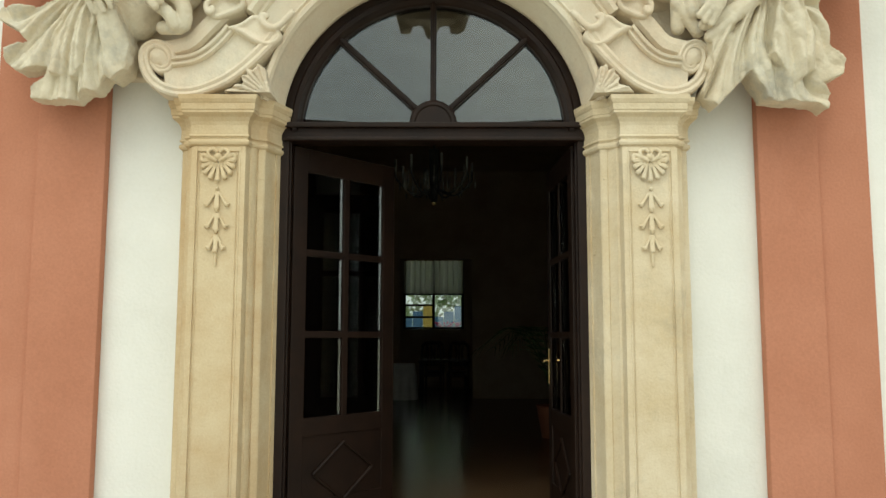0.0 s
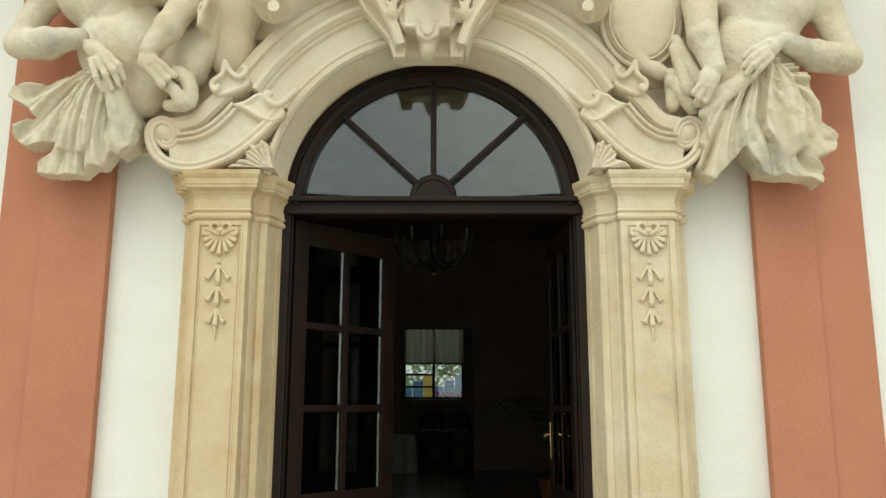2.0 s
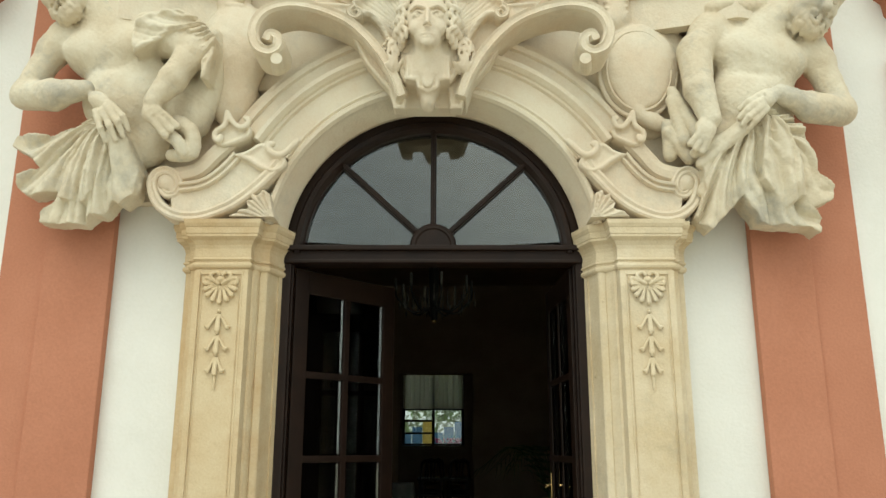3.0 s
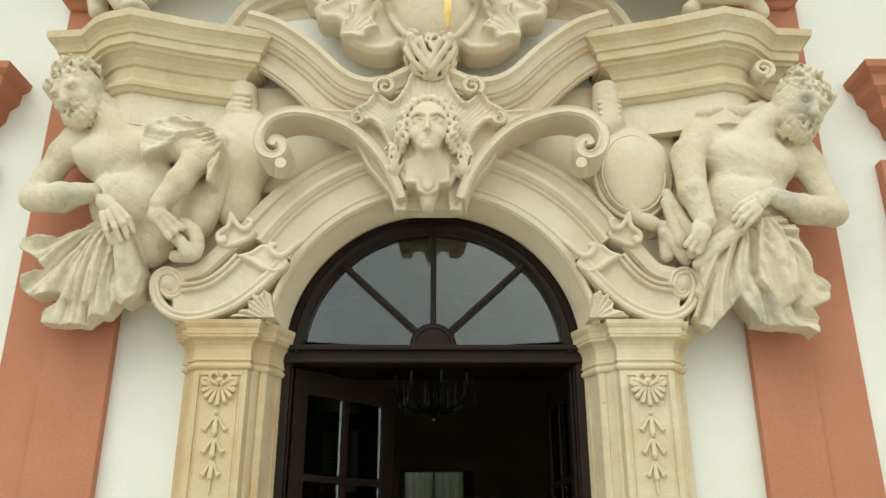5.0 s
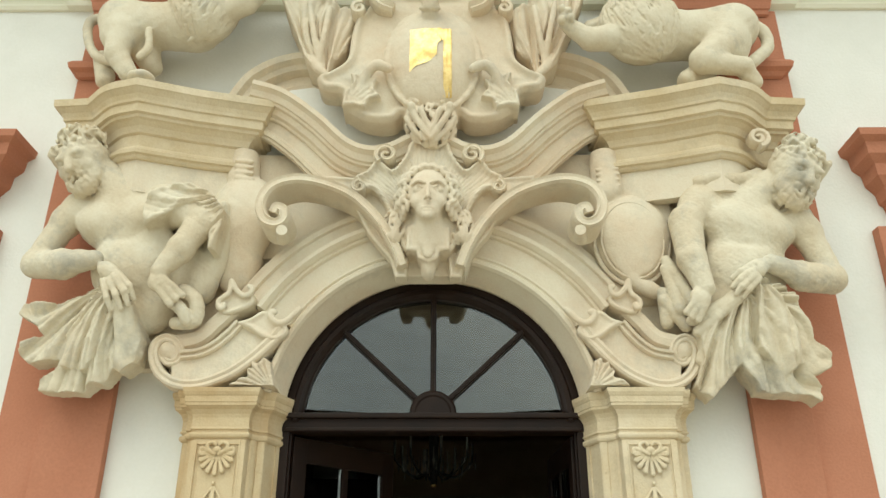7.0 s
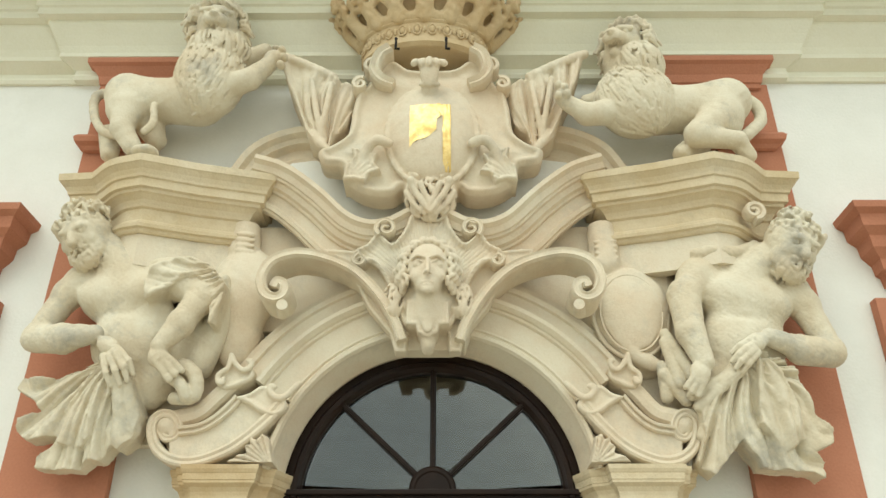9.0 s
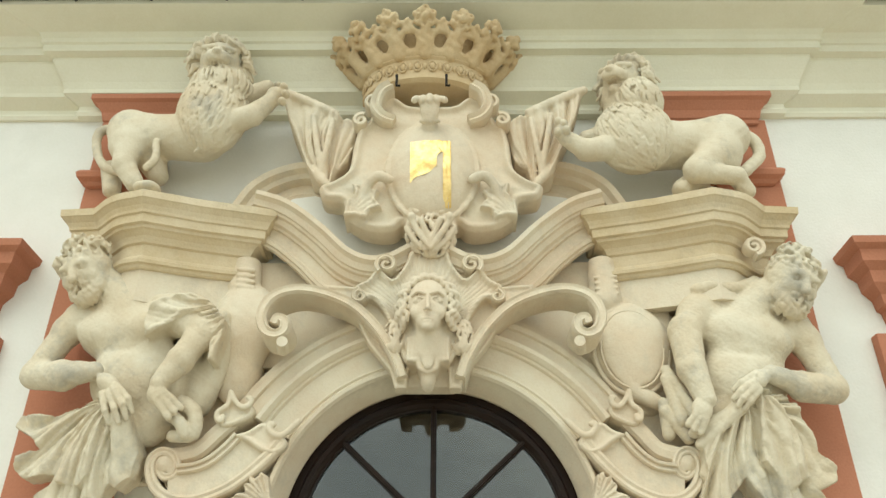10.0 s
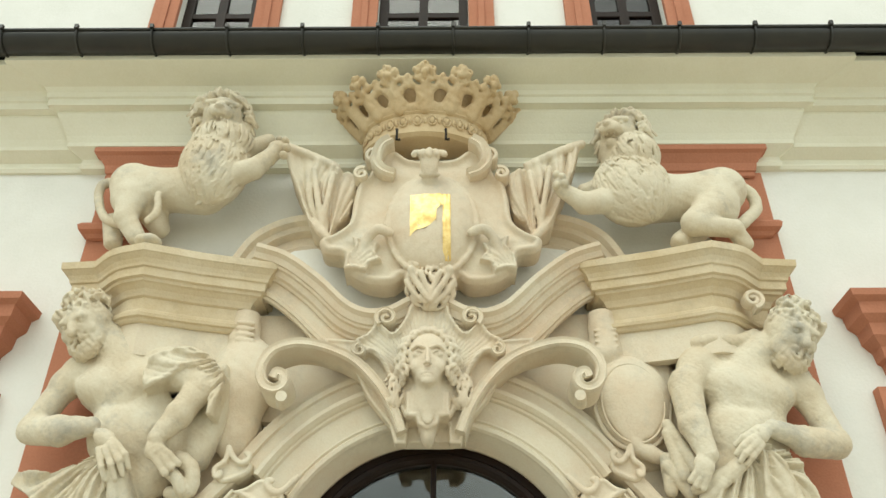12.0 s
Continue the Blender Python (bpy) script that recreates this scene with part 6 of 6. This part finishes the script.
for side, path in ((-1, WING), (1, [(2 * -0.01 - p[0], *p[1:]) for p in reversed(WING)])):
    bm = ribbon(bmesh.new(), spline(path, 7), [(-0.035, -0.1), (-0.035, 0.16), (-0.025, 0.19), (-0.01, 0.18), (0.012, 0.18), (0.025, 0.195), (0.038, 0.17), (0.042, -0.1)])
    wing = part("scroll_wing", bm, STONE, key, "broad scrolled band curling over the arch", smooth=False)
    tip = Vector(WING[9]) if side < 0 else Vector((2 * -0.01 - WING[9][0], *WING[9][1:]))
    bm = bmesh.new()
    tube(bm, [tip + Vector((-side * 0.03, 0.0, -0.04)), tip + Vector((-side * 0.05, -0.12, -0.055)), tip + Vector((-side * 0.06, -0.19, -0.06))], 0.042, 0.036, 14)
    part("curl_tail", bm, STONE, wing)

# oval cartouche and urn between the figures and the arch
g = Carving((0.98, -0.55, 3.05), (1.86, -0.05, 4.42), 0.0078)
g.lump((1.380, -0.200, 3.700), (0.272, 0.10, 0.345), 0.02)
o = Vector((1.366, -0.275, 3.672))
g.lump((1.366, -0.262, 3.672), (0.200, 0.035, 0.272), 0.01)
g.lump((1.42, -0.10, 3.72), (0.38, 0.12, 0.48), 0.03)
oval = thing("oval_cartouche", "blank oval stone cartouche with a thin raised rim and fluted neck", "cartouche")
for rx, rz, y, r in ((0.256, 0.326, 0.045, 0.016), (0.214, 0.288, 0.012, 0.009)):
    bm = tube(bmesh.new(), [o + Vector((rx * math.cos(a), y, rz * math.sin(a))) for a in np.linspace(0, 2 * math.pi, 61)], r, seg=8)
    part("rim", bm, STONE, oval, "thin raised oval rim", smooth=True)
g.limb((1.240, -0.160, 4.374), (1.245, -0.160, 4.080), 0.10, 0.12, 0.02)
for k in range(4):
    g.limb((1.165, -0.255, 4.23 - 0.046 * k), (1.318, -0.255, 4.24 - 0.046 * k), 0.011, 0.011, 0.005)
g.chain([(1.389, -0.160, 4.398), (1.403, -0.160, 4.232), (1.549, -0.160, 4.139), (1.661, -0.160, 4.047)], 0.04, 0.05, 0.015, 4)
g.chain([(1.265, -0.220, 3.770), (1.232, -0.220, 3.597), (1.349, -0.220, 3.387), (1.493, -0.220, 3.304)], 0.05, 0.05, 0.02, 4)
g.chain([(1.598, -0.140, 4.174), (1.750, -0.160, 4.125), (1.894, -0.160, 4.152)], 0.06, 0.06, 0.02, 4)
g.curls((1.737, -0.200, 4.102), (0.2, 0.2, 0.12), 0.06, 0.016)
g.rough(0.14, 0.003)
g.skin("plaque", STONE, oval)
g = Carving((-1.72, -0.48, 3.05), (-0.98, -0.05, 4.42), 0.0095)
g.lump((-1.345, -0.180, 3.883), (0.24, 0.15, 0.34), 0.04)
g.lump((-1.360, -0.160, 3.586), (0.17, 0.12, 0.28), 0.04)
g.limb((-1.389, -0.160, 4.381), (-1.388, -0.160, 4.191), 0.10, 0.12, 0.02)
for k in range(4):
    g.limb(((-1.420, -0.270, 4.299), (-1.416, -0.270, 4.252), (-1.411, -0.270, 4.206), (-1.406, -0.270, 4.160))[k], ((-1.306, -0.270, 4.289), (-1.302, -0.270, 4.243), (-1.298, -0.270, 4.196), (-1.293, -0.270, 4.150))[k], 0.016, 0.016, 0.006)
g.chain([(-1.488, -0.180, 4.101), (-1.359, -0.220, 4.124), (-1.234, -0.180, 4.073)], 0.035, 0.035, 0.012, 4)
g.chain([(-1.510, -0.140, 4.417), (-1.522, -0.140, 4.250), (-1.624, -0.140, 4.133)], 0.04, 0.05, 0.015, 4)
g.rough(0.14, 0.003)
tagged(g.skin("urn_relief", STONE), "carved stone urn relief with a fluted neck", "relief")

# coat of arms: shield, strapwork, drapery
arms = thing("coat_of_arms", "sandstone coat of arms with a blank oval shield and gilt mark", "coat of arms")
SX = -0.02
g = Carving((-1.28, -0.92, 4.22), (1.24, -0.08, 5.98), 0.0098)
HALF = [(-0.014, -0.480, 5.637), (-0.195, -0.480, 5.656), (-0.310, -0.480, 5.739), (-0.435, -0.480, 5.681), (-0.525, -0.480, 5.485), (-0.584, -0.480, 5.428), (-0.618, -0.480, 5.262), (-0.640, -0.480, 5.048), (-0.743, -0.480, 4.944), (-0.849, -0.480, 4.883), (-0.806, -0.480, 4.772), (-0.662, -0.480, 4.742), (-0.637, -0.480, 4.614), (-0.475, -0.480, 4.508), (-0.296, -0.480, 4.497), (-0.216, -0.480, 4.554), (-0.156, -0.480, 4.412), (-0.006, -0.480, 4.319)]
half = spline(HALF, 4)
g.plate(half + [Vector((2 * SX - p.x, p.y, p.z)) for p in reversed(half)][1:-1], -0.28, -0.44, 0.032, 0.05, 0.06)
g.lump((-0.015, -0.250, 5.165), (0.50, 0.20, 0.60), 0.04)
g.lump((-0.014, -0.200, 4.802), (0.26, 0.16, 0.20), 0.04)
g.lump((-0.010, -0.480, 5.019), (0.335, 0.17, 0.45), 0.02)
o = Vector((-0.010, -0.520, 4.990))
ring = [o + Vector((0.335 * math.cos(a), 0.0, 0.45 * math.sin(a))) for a in np.linspace(0, 2 * math.pi, 33)]
for a, b in zip(ring, ring[1:]):
    g.limb(a, b, 0.02, 0.02, 0.015)
for e in (-1, 1):
    f = (lambda q: q) if e < 0 else (lambda q: (2 * SX - q[0], q[1], q[2]))
    g.chain([f((-0.318, -0.600, 4.859)), f((-0.410, -0.600, 4.890)), f((-0.485, -0.560, 4.827)), f((-0.524, -0.520, 4.725)), f((-0.605, -0.480, 4.623))], 0.030, 0.03, 0.02, 5)
    lf = [(-0.649, -0.500, 4.582), (-0.632, -0.500, 4.699), (-0.571, -0.500, 4.778), (-0.601, -0.500, 4.869), (-0.532, -0.500, 4.838), (-0.493, -0.500, 4.899), (-0.455, -0.500, 4.807), (-0.397, -0.500, 4.807), (-0.427, -0.500, 4.727), (-0.374, -0.500, 4.658), (-0.456, -0.500, 4.639), (-0.484, -0.500, 4.562), (-0.568, -0.500, 4.591)]
    g.plate([Vector(f(q)) for q in lf], -0.30, -0.53, 0.012, 0.02, 0.03, 0.008, (f((-0.631, -0.500, 4.563)), 26, 0.02, 0.0))
    # leaves under the shield
    lf = [f(q) for q in ((-0.014, -0.500, 4.271), (-0.090, -0.500, 4.335), (-0.148, -0.500, 4.438), (-0.206, -0.500, 4.504), (-0.191, -0.500, 4.570), (-0.176, -0.500, 4.638), (-0.119, -0.500, 4.638), (-0.085, -0.500, 4.560), (-0.043, -0.500, 4.465), (-0.014, -0.500, 4.390))]
    g.plate([Vector(q) for q in lf], -0.25, -0.50, 0.014, 0.02, 0.02, 0.01)
    g.chain([f((-0.025, -0.550, 4.316)), f((-0.089, -0.570, 4.405)), f((-0.146, -0.580, 4.511)), f((-0.154, -0.600, 4.546))], 0.018, 0.026, 0.008, 4)
    g.chain([f((-0.057, -0.530, 4.309)), f((-0.129, -0.540, 4.377)), f((-0.187, -0.550, 4.473))], 0.016, 0.022, 0.008, 4)
    g.chain([f((-0.017, -0.560, 4.355)), f((-0.057, -0.580, 4.445)), f((-0.089, -0.600, 4.517))], 0.014, 0.022, 0.008, 4)
    # hanging cloth held by the lions
    cl = [f(q) for q in ((-1.237, -0.450, 5.842), (-1.022, -0.450, 5.757), (-0.760, -0.450, 5.614), (-0.591, -0.450, 5.498), (-0.625, -0.450, 5.324), (-0.658, -0.450, 5.155), (-0.748, -0.450, 5.070), (-0.789, -0.450, 4.934), (-0.872, -0.450, 5.008), (-0.944, -0.450, 5.050), (-1.037, -0.450, 5.298), (-1.155, -0.450, 5.581))]
    g.plate([Vector(q) for q in cl], -0.10, -0.34, 0.02, 0.015, 0.0, 0.012, (f((-0.818, -0.450, 4.772)), 34, 0.07, -0.04))
    g.chain([f((-1.239, -0.440, 5.839)), f((-1.025, -0.430, 5.756)), f((-0.788, -0.420, 5.633))], 0.035, 0.03, 0.015, 4)
    g.chain([f((-0.956, -0.450, 5.580)), f((-0.903, -0.460, 5.290)), f((-0.854, -0.420, 5.060))], 0.022, 0.026, 0.01, 3)
    g.chain([f((-0.799, -0.450, 5.533)), f((-0.822, -0.470, 5.282)), f((-0.854, -0.420, 5.060))], 0.024, 0.022, 0.01, 3)
    g.chain([f((-0.915, -0.380, 5.105)), f((-0.848, -0.420, 4.987)), f((-0.801, -0.420, 4.934))], 0.045, 0.028, 0.01)
g.locks((-0.014, -0.47, 4.46), (0.17, 0.09, 0.17), 90, 0.06, 0.014, 12, (0, 0, 1))
# drooping leaf below the crown
for k in range(-2, 3):
    g.chain([(-0.031 + 0.020 * k, -0.68, 5.335 + 0.012 * abs(k)), (-0.031 + 0.024 * k, -0.71, 5.42), (-0.031 + 0.034 * k, -0.73, 5.50), (-0.031 + 0.050 * k, -0.75, 5.515 - 0.012 * abs(k)), (-0.031 + 0.058 * k, -0.75, 5.475)], 0.020, 0.024, 0.005, 4)
g.limb((-0.095, -0.67, 5.345), (0.033, -0.67, 5.345), 0.018, 0.018, 0.006)
g.limb((-0.031, -0.60, 5.34), (-0.031, -0.66, 5.50), 0.06, 0.07, 0.02)
g.rough(0.14, 0.002)
OC = Vector((-0.007, -0.640, 4.905))
HORN = [(-0.306, -0.400, 5.445), (-0.395, -0.420, 5.475), (-0.451, -0.440, 5.557), (-0.419, -0.460, 5.686), (-0.339, -0.460, 5.756)]
for side, path in ((-1, HORN), (1, [(2 * SX - p[0], *p[1:]) for p in reversed(HORN)])):
    part("horn_scroll", ribbon(bmesh.new(), spline(path, 7), [(-0.04, -0.1), (-0.045, 0.16), (-0.03, 0.19), (0.0, 0.165), (0.03, 0.19), (0.045, 0.16), (0.04, -0.1)]), STONE, arms, "scrolled horn")
for side in (-1, 1):
    for c, r, y, a0, tn in (((-0.478, -0.500, 5.652), 0.07, -0.40, 20, 560), ((-0.566, -0.500, 5.458), 0.055, -0.42, 60, 520)):
        pts = spiral(c[0], y, c[2], r, 0.014, radians(a0), radians(tn), 30)
        if side > 0:
            pts = [(2 * SX - q[0], *q[1:]) for q in pts]
        part("small_volute", ribbon(bmesh.new(), pts, [(-0.02, 0), (-0.02, 0.13), (-0.012, 0.15), (0.012, 0.15), (0.02, 0.13), (0.02, 0)], (1.0, 0.8)), STONE, arms)
GF = g
g.skin("shield", STONE, arms, "blank oval shield in scrolled strapwork with hanging cloth")
bm = bmesh.new()
# gilt mark: a broad patch with a narrow stroke beside it, laid on the bulging face


def gilt(bm, u0, u1, top, foot):
    """A strip between two edges, from a top to a slanting foot."""
    cols = []
    for k in range(9):
        u = u0 + (u1 - u0) * k / 8
        zt, zb = top, foot[0] + (foot[1] - foot[0]) * k / 8 + 0.012 * math.sin(40 * u)
        rows = []
        for j in range(13):
            z = zt + (zb - zt) * j / 12
            y = GF.front(OC.x + u, OC.z + z)
            rows.append((OC.x + u, y, OC.z + z))
        cols.append(rows)
    for d in (-0.004, -0.010):
        grid = [[bm.verts.new((x, y + d, z)) for x, y, z in r] for r in cols]
        for r, q in zip(grid, grid[1:]):
            for j in range(12):
                bm.faces.new((r[j], q[j], q[j + 1], r[j + 1]))


bm = bmesh.new()
gilt(bm, -0.165, 0.03, 0.275, (-0.085, 0.03))
gilt(bm, 0.03, 0.075, 0.28, (0.12, 0.17))
gilt(bm, 0.075, 0.135, 0.28, (-0.265, -0.25))
part("gilt_mark", bm, GOLD, arms, "patch of gold leaf on the shield", smooth=True)

# open crown of leaves
crown = thing("crown", "large carved sandstone crown with pierced leaves and jewelled band", "crown")
KX, KY, KZ = -0.075, -0.24, 5.83
full = [(0.470, 0.000), (0.522, 0.020), (0.526, 0.061), (0.503, 0.074), (0.522, 0.209), (0.550, 0.223), (0.555, 0.257), (0.540, 0.277), (0.564, 0.324), (0.536, 0.324), (0.470, 0.068), (0.432, 0.000)]
angs = np.linspace(math.pi, 2 * math.pi, 49)
bm = bmesh.new()
rows = [[bm.verts.new((KX + r * math.cos(a), KY + r * 0.68 * math.sin(a), KZ + z)) for r, z in full] for a in angs]
for r, s in zip(rows, rows[1:]):
    for k in range(len(full)):
        bm.faces.new((r[k], s[k], s[(k + 1) % len(full)], r[(k + 1) % len(full)]))
bm.faces.new([bm.verts.new((KX + 0.45 * math.cos(a), KY + 0.30 * math.sin(a), KZ + 0.02)) for a in angs])
part("band", bm, OCHRE, crown, "jewelled circlet")


def on_crown(a, z, extra=0.0):
    """A point of the flaring side of the crown."""
    r = 0.522 + 0.58 * max(z - 0.18, 0) + extra
    low = 1.35 * z if z < 0.18 else 0.243 + 0.66 * (z - 0.18)
    return Vector((KX + r * math.cos(a), KY + 0.68 * r * math.sin(a), KZ + low))


for k in range(27):
    a = math.pi * (1 + (k + 0.5) / 27)
    bm = bmesh.new()
    bmesh.ops.create_icosphere(bm, subdivisions=2, radius=1, matrix=Matrix.Translation(on_crown(a, 0.105, -0.008)) @ Matrix.Rotation(a, 4, "Z") @ Matrix.Diagonal((0.022, 0.014 if k % 2 else 0.024, 0.034, 1)))
    if k % 2 == 0:
        tube(bm, [on_crown(a + 0.062 * math.cos(t), 0.105 + 0.038 * math.sin(t), -0.002) for t in np.linspace(0, 2 * math.pi, 13)], 0.008, seg=5)
    part("jewel", bm, OCHRE, crown, smooth=True)
# one carved sheet of leaves, pierced by round holes, flowers along its edge
g = Carving((KX - 1.05, -1.12, KZ + 0.14), (KX + 1.05, -0.14, KZ + 0.86), 0.010)
NL = 8
for k in range(NL + 1):
    a = math.pi * (1 + k / NL)
    m = a + math.pi / NL / 2
    if k < NL:
        loop = [on_crown(m + 0.13 * math.cos(t), 0.345 + 0.125 * math.sin(t)) for t in np.linspace(0, 2 * math.pi, 17)]
        for p, q in zip(loop, loop[1:]):
            g.limb(p, q, 0.028, 0.028, 0.014)
        loop = [on_crown(m + 0.175 * math.cos(t), 0.33 + 0.15 * math.sin(t), 0.012) for t in np.linspace(math.pi, 2 * math.pi, 10)]
        for p, q in zip(loop, loop[1:]):
            g.limb(p, q, 0.018, 0.018, 0.008)
        for j in range(5):
            t = math.pi / 2 + j * 2 * math.pi / 5
            g.lump(on_crown(m + 0.05 * math.cos(t), 0.515 + 0.04 * math.sin(t), 0.01), (0.026, 0.026, 0.026), 0.008)
        g.limb(on_crown(m, 0.46), on_crown(m, 0.51), 0.03, 0.03, 0.01)
    g.limb(on_crown(a, 0.20), on_crown(a, 0.44), 0.052, 0.044, 0.02)
    for j in range(6):
        t = math.pi / 2 + j * 2 * math.pi / 6
        g.lump(on_crown(a + 0.085 * math.cos(t), 0.57 + 0.085 * math.sin(t), 0.02), (0.04, 0.038, 0.04), 0.008)
        g.lump(on_crown(a + 0.085 * math.cos(t), 0.57 + 0.085 * math.sin(t), 0.065), (0.014, 0.014, 0.014), 0.006, cut=True)
    g.lump(on_crown(a, 0.57, 0.05), (0.036, 0.036, 0.036), 0.008)
g.curls((KX, -0.6, KZ + 0.45), (1.1, 0.8, 0.22), 0.07, 0.007)
g.skin("pierced_leaves", OCHRE, crown, "pierced leaf crest with flowers")
bm = bmesh.new()
rows = [[bm.verts.new(on_crown(a, z, -w)) for z, w in ((0.2, 0.075), (0.52, 0.12), (0.52, 0.15), (0.2, 0.12))] for a in angs]
for r, s in zip(rows, rows[1:]):
    for k in range(4):
        bm.faces.new((r[k], s[k], s[(k + 1) % 4], r[(k + 1) % 4]))
part("inner_wall", bm, OCHRE, crown)
for x in (-0.22, 0.17):
    bm = bmesh.new()
    tube(bm, [(KX + x, -0.62, KZ + 0.02), (KX + x, -0.62, KZ - 0.09), (KX + x + 0.03, -0.62, KZ - 0.09)], 0.012, seg=6)
    part("iron_cramp", bm, IRON, crown)
